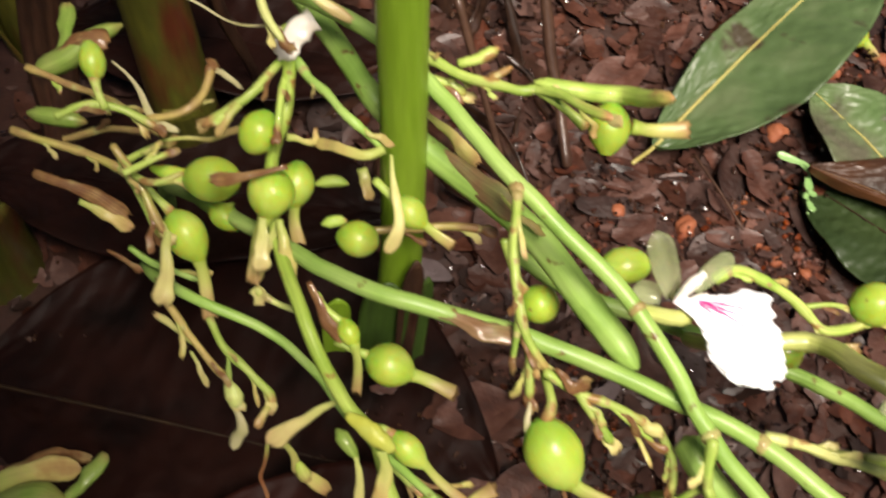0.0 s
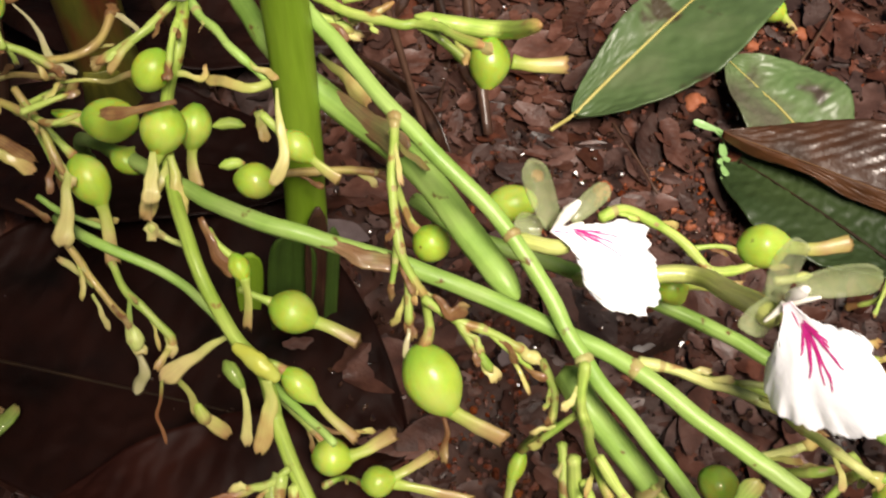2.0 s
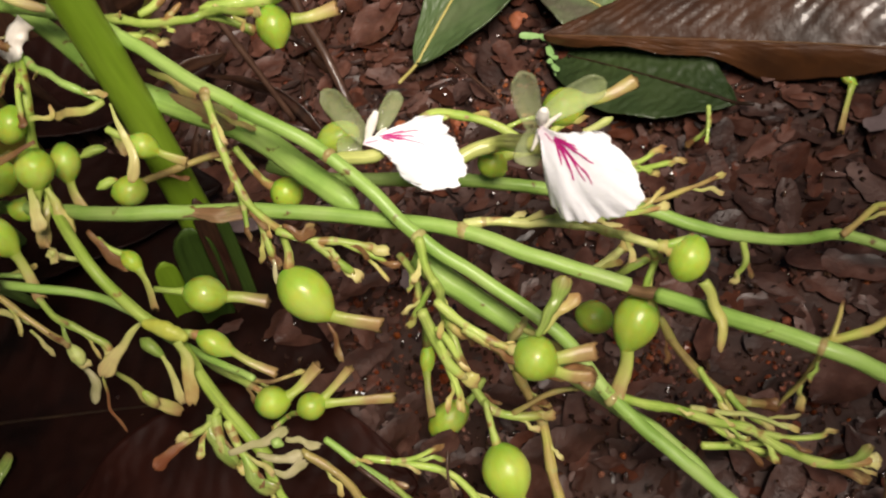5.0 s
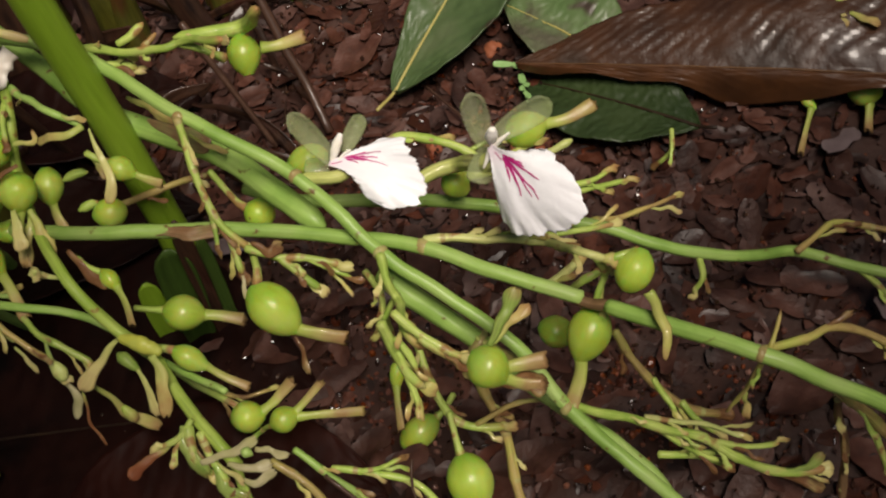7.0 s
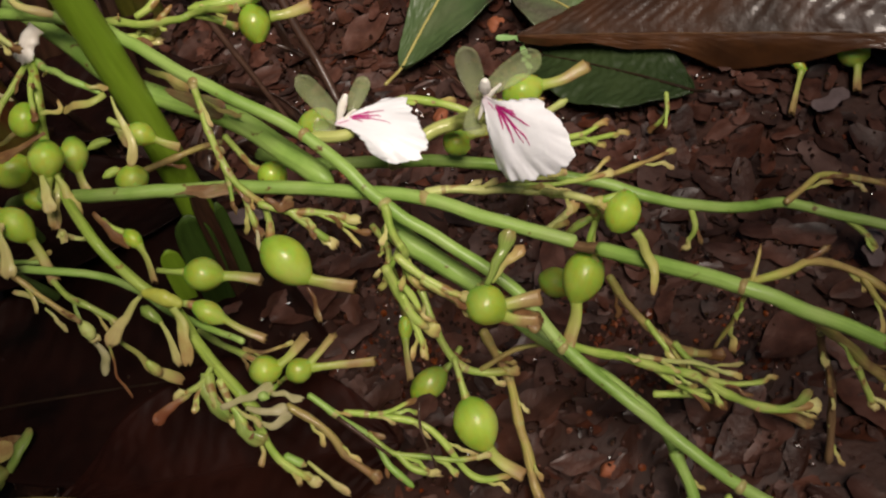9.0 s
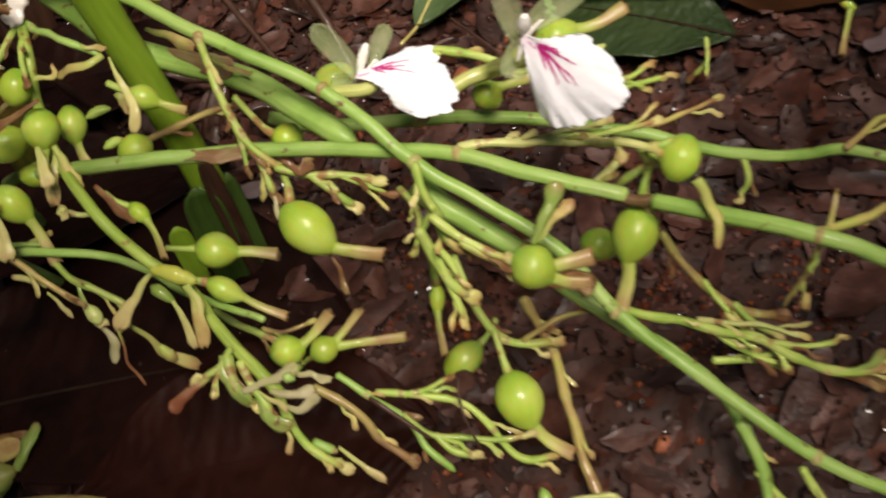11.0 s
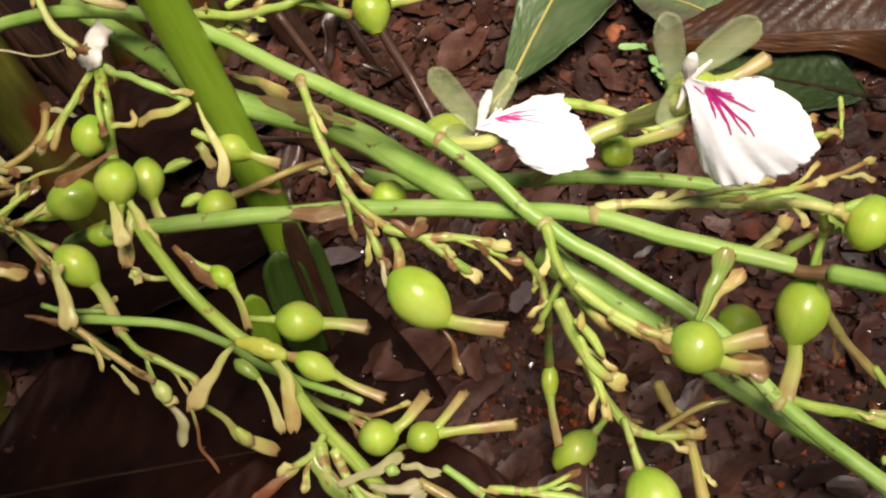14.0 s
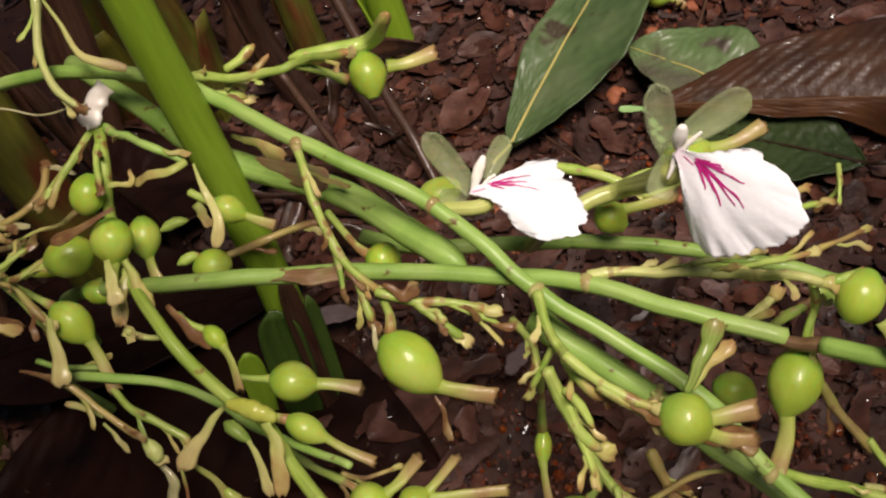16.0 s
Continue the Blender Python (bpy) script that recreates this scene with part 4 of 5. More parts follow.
ring(P3, 'node_ring', [(146.3, 19.9, 90.0), (147.6, 18.6, 90.0)], 2.4)
bract(P3, 'bract', [(-4.3, 111.6, 103.2), (6.0, 107.9, 103.0), (18.6, 104.6, 101.6)], 4.6, 5.0, BROWNSHEATH)
stem(P3, 'branchlet', [(73.9, 83.5, 94.9), (88.3, 80.5, 91.7), (106.8, 73.9, 87.8), (112.3, 55.8, 105.3), (118.2, 52.1, 104.4)], 2.02, 1.85, PALESTEM)
stem(P3, 'branchlet', [(80.3, 81.9, 93.3), (95.3, 80.9, 87.8), (111.6, 78.5, 83.7), (128.9, 78.0, 80.0)], 1.7, 1.2, YELLOW)
stem(P3, 'branchlet', [(98.1, 80.4, 88.6), (106.4, 79.6, 87.6), (113.0, 78.3, 86.2)], 1.2, 0.9, PALESTEM)
stem(P3, 'branchlet', [(101.4, 65.9, 78.0), (108.9, 66.6, 81.0), (113.8, 67.1, 84.0)], 1.8, 1.76, PALESTEM)
stem(P3, 'branchlet', [(108.8, 63.5, 75.6), (113.0, 60.2, 84.5), (118.9, 60.8, 84.8)], 1.6, 1.8, YELLOW)
stem(P3, 'branchlet', [(115.9, 52.7, 105.0), (119.0, 55.8, 91.1), (115.2, 52.9, 85.9), (114.6, 53.4, 78.3)], 1.94, 1.4, YELLOW)
stem(P3, 'branchlet', [(121.4, 63.3, 87.0), (124.3, 60.5, 84.4), (126.1, 58.5, 82.5)], 2.11, 1.76, YELLOW)
capsule(P3, (114.7, 53.6, 78.4), (105.5, 44.7, 70.7), 12.5, [[(106.0, 45.2, 71.1), (103.9, 40.7, 67.1), (98.1, 34.4, 61.6)]], None)
capsule(P3, (128.1, 51.5, 103.6), (120.4, 44.9, 97.8), 10.1, [], [(119.3, 51.8, 104.1), (123.1, 51.8, 104.0), (126.7, 51.4, 103.5)])
bract(P3, 'bract', [(125.5, 41.5, 99.4), (127.1, 35.8, 93.9), (126.4, 32.1, 91.2), (124.5, 27.3, 87.8)], 6, 2, TAN)
capsule(P3, (99.9, 76.2, 39.4), (108.8, 70.9, 34.3), 10.6, [], None)
stem(P3, 'branchlet', [(146.9, 19.8, 89.8), (160.4, 21.3, 86.8), (167.8, 23.0, 84.2), (179.3, 19.0, 78.5), (186.3, 12.3, 73.4)], 1.94, 1.67, TANSTEM)
stem(P3, 'branchlet', [(181.6, 16.7, 76.7), (183.8, 10.3, 72.0), (187.3, 6.7, 69.3)], 1.5, 1.2, TANSTEM)
stem(P3, 'branchlet', [(149.8, 20.1, 89.9), (152.9, 23.7, 92.5), (155.5, 27.3, 95.0)], 1.2, 0.6, TANSTEM)
stem(P3, 'branchlet', [(148.0, 20.0, 84.9), (144.0, 19.5, 72.2), (138.4, 19.5, 60.1)], 1.2, 0.8, TANSTEM)
stem(P3, 'branchlet', [(163.8, 12.8, 74.3), (173.8, 9.3, 56.6), (185.7, 1.0, 37.9)], 2.29, 2.64, TANSTEM)
stem(P3, 'branchlet', [(168.5, 14.3, 58.0), (172.2, 11.8, 33.7), (173.0, 7.8, 16.0), (167.7, -3.0, -1.7)], 1.8, 2.0, BROWNSTEM)
stem(P3, 'branchlet', [(177.1, 7.0, 47.5), (178.7, -1.4, 36.3), (178.9, -2.9, 35.2)], 1.8, 1.4, YELLOW)
stem(P3, 'branchlet', [(118.3, 54.5, 62.0), (123.5, 43.3, 50.0), (132.3, 33.7, 40.0), (142.6, 30.6, 34.0)], 1.94, 2.11, TANSTEM)
stem(P3, 'branchlet', [(125.3, 40.9, 50.0), (127.0, 36.2, 46.0), (128.6, 30.9, 44.0)], 1.6, 1.2, YELLOW)
stem(P3, 'branchlet', [(131.8, 34.5, 42.0), (135.0, 28.8, 38.0), (140.0, 24.3, 34.0)], 1.8, 1.4, YELLOW)

stem(P3, 'branchlet', [(-20.1, 147.1, 80.1), (-9.3, 147.7, 80.1), (1.5, 148.2, 80.1), (11.0, 148.0, 79.5)], 1.94, 1.7, TANSTEM)

# lowest stalk of the left
P4 = panicle("low green cardamom stalk in shade with small capsules")
stem(P4, 'stalk', [(-96.0, 176.0, -2.0), (-92.0, 158.0, 40.0), (-72.8, 137.6, 62.0), (-48.6, 127.6, 57.0), (-36.8, 117.6, 55.0), (-22.7, 100.4, 56.0), (-9.3, 85.9, 60.0), (0.9, 74.6, 64.0)], 2.6, 1.4, GREEN)
capsule(P4, (-21.8, 126.0, 45.0), (-9.6, 121.9, 40.9), 12.8, [[(-10.3, 122.1, 41.0), (-4.1, 120.5, 39.4), (3.9, 117.4, 36.3)]], [(-31.0, 128.9, 47.9), (-26.3, 127.4, 46.4), (-21.5, 126.0, 44.9)])
capsule(P4, (-8.6, 85.5, 28.7), (1.7, 84.2, 27.2), 11.1, [[(1.6, 85.0, 27.8), (6.9, 86.9, 28.8), (14.8, 91.0, 31.4)]], None)
capsule(P4, (6.5, 73.8, 36.3), (15.0, 75.3, 37.0), 8.8, [[(14.6, 75.4, 37.0), (19.0, 77.5, 38.3), (26.3, 81.3, 40.7)], [(14.9, 74.3, 36.3), (25.8, 72.4, 34.4), (36.6, 70.4, 32.5)]], None)
stem(P4, 'branchlet', [(-22.8, 105.6, 36.1), (-11.9, 95.0, 31.8), (-5.8, 88.9, 30.9)], 1.94, 1.8, YELLOW)
stem(P4, 'branchlet', [(-8.9, 94.0, 32.1), (-3.0, 92.4, 28.3), (6.1, 93.3, 26.1)], 1.3, 1.0, TANSTEM)
stem(P4, 'branchlet', [(-5.6, 78.0, 23.2), (-0.3, 80.3, 24.6), (6.7, 73.7, 36.2)], 1.5, 1.2, YELLOW)

# panicle that hangs in front of the shoot, with a cluster of capsules
P5 = panicle("drooping yellow-green cardamom panicle with a cluster of round capsules")
stem(P5, 'stalk', [(-39.3, 181.0, 123.5), (-38.3, 175.7, 120.2), (-39.9, 160.1, 113.5), (-44.1, 153.4, 100.8), (-42.3, 137.0, 95.3), (-33.3, 111.4, 96.3), (-24.1, 96.6, 82.5), (-17.1, 90.2, 76.5), (-14.2, 81.7, 68.7), (-13.7, 80.1, 66.9), (-5.2, 60.9, 62.6), (-0.6, 52.9, 56.7)], 1.7, 2.0, YELLOWSTALK)
bract(P5, 'bract', [(-31.8, 179.7, 127.8), (-36.4, 177.2, 125.7), (-40.9, 172.7, 121.3)], 12, 6, WHITE)
bract(P5, 'bract', [(-40.0, 179.9, 124.1), (-51.4, 180.9, 125.4), (-66.0, 185.8, 130.3)], 0.8, 0.5, PALE)
capsule(P5, (-41.4, 148.0, 108.0), (-44.3, 139.6, 100.5), 11.9, [[(-44.1, 139.9, 100.7), (-46.3, 135.5, 96.8), (-48.6, 126.2, 88.4)]], None)
capsule(P5, (-37.9, 159.0, 95.3), (-39.8, 150.8, 87.9), 9.6, [[(-39.5, 151.2, 88.3), (-39.8, 147.2, 84.6), (-38.6, 142.3, 80.2)]], None)
capsule(P5, (-67.7, 154.1, 95.1), (-53.3, 154.1, 94.6), 12.1, [], [(-75.3, 153.2, 94.5), (-71.7, 153.6, 94.7), (-67.2, 154.0, 95.0)])
capsule(P5, (-43.4, 160.5, 114.8), (-48.7, 153.2, 108.3), 9.8, [], None)
capsule(P5, (-28.1, 144.0, 82.4), (-17.4, 142.7, 81.6), 10.0, [], None)
capsule(P5, (-11.2, 138.3, 109.3), (-5.0, 133.9, 105.1), 7.6, [[(-5.5, 134.5, 105.7), (-1.8, 132.2, 103.4), (2.6, 129.8, 101.2)]], [(-16.4, 141.8, 112.6), (-14.0, 140.0, 110.9), (-11.0, 138.0, 109.1)])
stem(P5, 'branchlet', [(-39.5, 174.7, 119.4), (-47.6, 164.1, 118.2), (-53.7, 160.6, 115.3), (-59.6, 158.1, 113.2)], 1.7, 1.94, YELLOW)
stem(P5, 'branchlet', [(-38.8, 172.6, 117.5), (-40.3, 160.8, 117.6), (-40.6, 154.5, 114.7)], 1.67, 1.5, YELLOW)
stem(P5, 'branchlet', [(-36.9, 174.1, 118.7), (-24.1, 153.8, 123.9), (-14.4, 147.5, 117.8)], 1.9, 1.6, GREEN)
bract(P5, 'bract', [(-13.8, 146.2, 119.3), (-20.2, 144.7, 119.5), (-32.2, 153.4, 112.6)], 4, 3, TAN)
bract(P5, 'bract', [(-12.3, 145.3, 118.4), (-11.6, 137.7, 114.2), (-11.2, 129.9, 108.5), (-13.7, 125.8, 104.8)], 1.4, 3.6, PALETAN)
bract(P5, 'bract', [(-38.2, 152.5, 115.4), (-31.9, 152.1, 114.9), (-31.1, 154.4, 116.9)], 3, 1.5, TAN)
bract(P5, 'bract', [(-37.8, 145.2, 113.4), (-48.2, 142.3, 112.4), (-56.7, 142.7, 111.8)], 2.2, 3.4, BROWN)
bract(P5, 'bract', [(-50.2, 160.8, 118.0), (-53.9, 156.7, 115.8), (-55.9, 154.1, 113.5)], 4, 2, TAN)
bract(P5, 'bract', [(-41.3, 137.9, 98.8), (-45.1, 132.1, 95.0), (-48.4, 126.2, 89.8)], 3, 5, TAN)
stem(P5, 'branchlet', [(-97.4, 161.1, 112.0), (-90.8, 166.6, 110.0), (-82.7, 166.9, 108.0), (-73.1, 163.8, 104.0)], 1.8, 1.6, YELLOW)
stem(P5, 'branchlet', [(-77.3, 166.5, 104.0), (-69.1, 167.5, 105.0), (-63.5, 171.7, 106.0), (-61.1, 180.3, 108.0)], 1.67, 1.94, TANSTEM)
bract(P5, 'bract', [(-61.4, 180.7, 108.0), (-57.6, 178.4, 107.0), (-53.0, 175.3, 106.0)], 2.6, 1.4, PALE)
bract(P5, 'bract', [(-86.2, 179.5, 112.0), (-79.3, 173.3, 108.0), (-75.2, 167.0, 104.0), (-69.3, 164.3, 102.0)], 0.8, 2.6, PALE)
bract(P5, 'bract', [(-74.1, 162.7, 100.0), (-63.8, 163.7, 100.0), (-52.3, 166.6, 100.0)], 1.2, 2.0, TAN)
capsule(P5, (-90.6, 180.0, 118.7), (-88.4, 172.0, 113.7), 6.7, [], [(-86.2, 165.7, 109.9), (-88.0, 168.9, 111.8), (-88.9, 172.3, 114.0)])
capsule(P5, (-78.7, 161.5, 88.8), (-64.1, 158.2, 86.9), 4.6, [], None)
capsule(P5, (-63.3, 154.2, 81.2), (-56.3, 149.5, 78.4), 7.2, [[(-58.7, 154.9, 81.6), (-58.2, 152.2, 80.0), (-59.5, 149.3, 78.2)]], None)
stem(P5, 'branchlet', [(-82.2, 152.4, 100.0), (-77.7, 156.5, 99.0), (-71.6, 160.5, 98.0)], 1.4, 1.2, YELLOW)
bract(P5, 'bract', [(-98.7, 154.1, 84.0), (-92.0, 152.2, 80.0), (-85.0, 148.9, 78.0)], 3, 4, TAN)
stem(P5, 'bud', [(-33.6, 154.4, 92.0), (-29.2, 155.2, 92.0), (-25.0, 154.4, 92.0)], 1.8, 1.3, YELLOW)
bract(P5, 'bract', [(-21.6, 158.0, 94.0), (-20.0, 153.9, 92.0), (-19.3, 150.7, 90.0)], 5, 3, TAN)
stem(P5, 'bud', [(-32.6, 146.6, 84.0), (-28.9, 147.5, 84.0), (-25.6, 147.9, 84.0)], 1.8, 1.3, YELLOW)
stem(P5, 'branchlet', [(-118.2, 172.8, 91.1), (-103.9, 168.3, 89.7), (-94.2, 165.0, 89.0), (-86.9, 161.7, 88.2)], 1.76, 2.02, TANSTEM)
stem(P5, 'branchlet', [(-87.4, 163.0, 89.0), (-81.7, 164.6, 92.4), (-74.2, 166.3, 94.6)], 1.7, 1.3, YELLOW)
bract(P5, 'bract', [(-116.3, 168.3, 76.8), (-101.8, 163.5, 74.0), (-89.3, 157.4, 70.5)], 4.5, 5.5, BROWN)
stem(P5, 'branchlet', [(-121.2, 199.0, 85.8), (-108.9, 193.7, 85.1), (-96.7, 188.7, 84.5), (-85.5, 182.1, 83.0)], 1.8, 1.5, TANSTEM)
stem(P5, 'bud', [(-119.6, 198.9, 83.4), (-109.6, 203.1, 86.0), (-102.9, 207.3, 88.6), (-94.4, 212.3, 89.3)], 4.2, 2.2, LEAFY)
bract(P5, 'bract', [(-112.0, 202.0, 88.0), (-104.0, 206.0, 91.0), (-97.0, 205.0, 90.0)], 5, 7, BROWN)
bract(P5, 'bract', [(-112.0, 202.0, 86.0), (-111.0, 212.0, 88.0), (-113.0, 222.0, 88.0)], 5, 6, LEAFY)
stem(P5, 'bud', [(-120.0, 185.7, 81.4), (-111.8, 184.7, 80.8), (-102.8, 183.8, 80.4)], 2.6, 2.4, LEAFY)
stem(P5, 'branchlet', [(-88.5, 163.5, 88.6), (-85.5, 160.9, 86.0), (-80.9, 153.7, 78.8), (-78.1, 148.4, 73.8)], 2.02, 1.8, YELLOW)
stem(P5, 'branchlet', [(-88.9, 163.1, 87.5), (-76.9, 153.6, 94.9), (-67.5, 155.1, 96.0)], 1.7, 1.4, YELLOW)
capsule(P5, (-74.6, 153.8, 78.6), (-67.8, 144.7, 70.1), 11.6, [[(-68.2, 144.8, 70.2), (-66.6, 139.5, 65.3), (-65.6, 131.6, 58.1)]], [(-84.4, 161.3, 85.8), (-80.4, 158.3, 82.9), (-75.0, 154.0, 78.8)])
stem(P5, 'branchlet', [(-87.8, 164.0, 95.7), (-81.3, 155.7, 90.1), (-78.1, 149.6, 85.1), (-74.7, 145.1, 81.3)], 1.76, 1.94, TANSTEM)
bract(P5, 'bract', [(-73.8, 145.3, 82.7), (-74.8, 138.2, 77.0), (-76.2, 129.5, 70.1)], 4.0, 6.2, PALETAN)
stem(P5, 'branchlet', [(-76.3, 131.5, 69.1), (-70.3, 124.8, 62.2), (-64.2, 118.6, 55.8), (-59.9, 115.2, 51.5), (-57.8, 110.1, 47.4)], 1.6, 1.7, TANSTEM)
swollen('bud', P5, [(-59.9, 114.7, 52.4), (-58.6, 112.3, 50.5), (-57.6, 109.3, 48.0)], 2.6, PALESTEM)
bract(P5, 'bract', [(-59.4, 112.5, 48.1), (-57.7, 106.6, 40.7), (-60.5, 101.7, 34.3)], 3.0, 4.6, PALE)
bract(P5, 'bract', [(-69.8, 121.3, 58.1), (-67.4, 118.1, 54.2), (-66.3, 114.4, 49.9)], 1.4, 1.8, PALETAN)
bract(P5, 'bract', [(-70.0, 124.1, 57.8), (-75.6, 128.4, 58.9), (-81.1, 132.4, 59.8)], 2.0, 2.4, PALETAN)
stem(P5, 'branchlet', [(-65.2, 130.6, 60.3), (-60.1, 121.7, 58.1), (-53.4, 116.0, 54.5), (-48.4, 112.1, 49.9), (-48.1, 109.2, 47.5)], 1.76, 2.02, YELLOW)
bract(P5, 'bract', [(-47.4, 111.2, 49.1), (-49.3, 107.1, 48.5), (-51.9, 103.0, 47.8)], 2.2, 2.6, TAN)
bract(P5, 'bract', [(-59.2, 120.4, 58.2), (-59.5, 117.2, 55.7), (-59.4, 113.7, 52.9)], 1.6, 1.8, LEAFY)
bract(P5, 'bract', [(-26.3, 100.9, 73.4), (-35.1, 97.8, 68.6), (-45.4, 93.1, 62.7)], 2.4, 5.4, PALETAN)
bract(P5, 'bract', [(-44.0, 97.0, 58.1), (-40.9, 94.8, 48.6), (-38.5, 92.9, 39.2), (-32.5, 89.8, 31.4)], 1.8, 4.6, TAN)
swollen('bud', P5, [(-39.8, 94.1, 44.1), (-38.8, 92.3, 41.3), (-37.6, 90.8, 38.8)], 2.2, TAIL)
bract(P5, 'bract', [(-45.8, 93.9, 60.9), (-47.9, 88.9, 51.8), (-47.4, 83.3, 42.1)], 1.4, 0.9, REDBROWN)
bract(P5, 'bract', [(-33.7, 125.0, 91.8), (-29.8, 118.2, 87.5), (-25.0, 112.5, 84.0)], 2.6, 4.6, BROWN)
stem(P5, 'branchlet', [(-32.3, 123.2, 89.0), (-28.9, 119.1, 86.8), (-23.6, 115.3, 84.8)], 1.5, 1.67, YELLOW)
capsule(P5, (-25.3, 117.2, 86.5), (-22.2, 111.7, 83.2), 5.4, [[(-22.4, 112.0, 83.5), (-21.5, 107.7, 80.0), (-22.1, 102.3, 74.4)]], None)
swollen('node', P5, [(-23.2, 93.2, 82.5), (-18.9, 90.2, 82.5), (-15.4, 87.5, 81.5), (-12.2, 85.5, 79.8)], 2.7, YELLOWNODE)
stem(P5, 'bud', [(-26.3, 91.0, 78.3), (-23.7, 88.0, 77.1), (-20.9, 84.8, 74.4)], 2.3, 1.2, LEAFY)
bract(P5, 'bract', [(-21.3, 84.9, 75.7), (-20.6, 79.6, 70.2), (-21.2, 74.5, 63.6)], 2.2, 3.0, PALETAN)
bract(P5, 'bract', [(-14.7, 84.8, 80.6), (-14.4, 77.8, 74.9), (-17.3, 71.1, 67.1)], 4.6, 4.6, TAN)
bract(P5, 'bract', [(-44.2, 135.9, 105.1), (-44.3, 130.8, 103.1), (-44.6, 124.3, 99.1)], 3, 4.6, PALETAN)
bract(P5, 'bract', [(-40.9, 137.5, 101.4), (-39.2, 131.2, 97.5), (-38.0, 124.5, 92.3)], 4, 5, TAN)
stem(P5, 'branchlet', [(-46.8, 124.9, 86.0), (-42.5, 122.4, 84.5), (-37.4, 120.2, 85.5)], 1.4, 1.2, PALESTEM)
bract(P5, 'bract', [(-46.3, 123.6, 87.6), (-48.0, 125.1, 88.5), (-45.3, 121.5, 87.5)], 4, 5, PALETAN)
stem(P5, 'branchlet', [(-91.4, 154.4, 58.2), (-81.5, 149.4, 55.3), (-70.7, 146.5, 53.6)], 1.6, 1.4, GREEN)
bract(P5, 'bract', [(-98.8, 154.8, 56.1), (-93.8, 151.9, 54.4), (-88.8, 149.1, 52.7)], 1.8, 2.6, BROWN)
stem(P5, 'branchlet', [(-104.0, 171.2, 88.4), (-93.0, 173.8, 90.1), (-80.5, 173.5, 90.0)], 1.6, 1.3, TANSTEM)
capsule(P5, (-12.9, 94.2, 66.2), (-5.4, 88.4, 60.6), 7.6, [[(-5.7, 89.1, 61.2), (-1.0, 84.9, 57.3), (5.7, 80.4, 53.0)]], [(-17.7, 90.7, 77.0), (-16.7, 95.7, 67.6), (-12.7, 94.0, 66.0)])
stem(P5, 'branchlet', [(-9.7, 67.2, 67.2), (-14.1, 63.9, 65.1), (-21.1, 62.8, 64.7)], 1.67, 1.4, YELLOW)
bract(P5, 'bract', [(-18.3, 62.8, 64.5), (-26.0, 60.4, 63.2), (-32.5, 57.7, 61.6)], 2.4, 4.4, REDBROWN)
stem(P5, 'branchlet', [(-11.2, 66.1, 66.5), (-12.7, 58.8, 61.5), (-8.4, 52.1, 56.5)], 2.82, 1.76, YELLOW)
stem(P5, 'branchlet', [(-8.5, 63.8, 64.7), (-7.8, 57.4, 60.2), (-5.3, 48.9, 54.1)], 2.11, 1.94, YELLOW)
stem(P5, 'branchlet', [(-1.1, 53.8, 57.4), (-1.7, 48.7, 51.4), (0.1, 40.5, 43.0), (7.7, 34.3, 35.9)], 2.11, 2.11, YELLOW)
stem(P5, 'branchlet', [(2.4, 41.4, 43.5), (7.9, 37.8, 39.6)], 2.2, 2.0, GREEN)
bract(P5, 'bract', [(8.2, 38.5, 40.0), (12.7, 32.9, 34.6), (17.3, 27.3, 30.5)], 2.2, 3.2, PALETAN)
bract(P5, 'bract', [(-10.5, 55.4, 61.4), (-1.2, 55.1, 63.2), (8.1, 55.5, 64.3)], 3.0, 3.6, PALE)
bract(P5, 'bract', [(-2.7, 52.9, 60.5), (3.0, 49.6, 59.1), (9.8, 50.0, 57.9)], 3.2, 3.8, PALE)
bract(P5, 'bract', [(6.8, 53.5, 62.9), (11.2, 51.8, 61.5), (15.5, 50.1, 58.9)], 2.4, 2.8, PALE)
bract(P5, 'bract', [(-1.1, 48.6, 57.4), (3.7, 46.0, 56.5), (9.8, 48.0, 56.5)], 2.6, 3.4, PALE)
bract(P5, 'bract', [(-6.9, 54.3, 59.2), (-6.1, 47.9, 54.7), (-1.4, 44.3, 50.7)], 4, 5.5, LEAFY)
bract(P5, 'bract', [(-12.5, 66.0, 67.7), (-13.9, 60.2, 63.7), (-9.6, 52.5, 58.1)], 3, 5.4, LEAFY)
stem(P5, 'bud', [(3.3, 53.2, 65.3), (4.6, 52.5, 64.8), (6.1, 51.5, 64.0)], 1.6, 1.6, GREEN)
twig([(23.9, 42.1, 54.7), (29.6, 35.5, 49.7), (35.5, 29.0, 43.7)], 0.75, 0.5, "thin black root strand caught on a stalk")
twig([(49.3, 41.1, 48.5), (46.8, 34.2, 43.7), (47.8, 24.0, 35.3)], 0.45, 0.35, "thin black root strand caught on a stalk")
stem(P5, 'branchlet', [(9.4, 52.3, 55.8), (19.0, 40.9, 47.4), (21.1, 35.0, 40.6), (27.2, 28.9, 34.8)], 1.94, 2.11, TANSTEM)
stem(P5, 'branchlet', [(16.1, 54.5, 52.2), (22.0, 47.7, 45.9), (30.6, 38.6, 37.8), (32.7, 30.9, 32.3), (38.0, 23.8, 27.1)], 1.7, 1.8, GREEN)
stem(P5, 'branchlet', [(30.1, 40.7, 40.5), (36.0, 33.9, 34.2), (50.6, 28.5, 29.7), (61.1, 26.5, 27.8)], 1.5, 1.3, YELLOW)
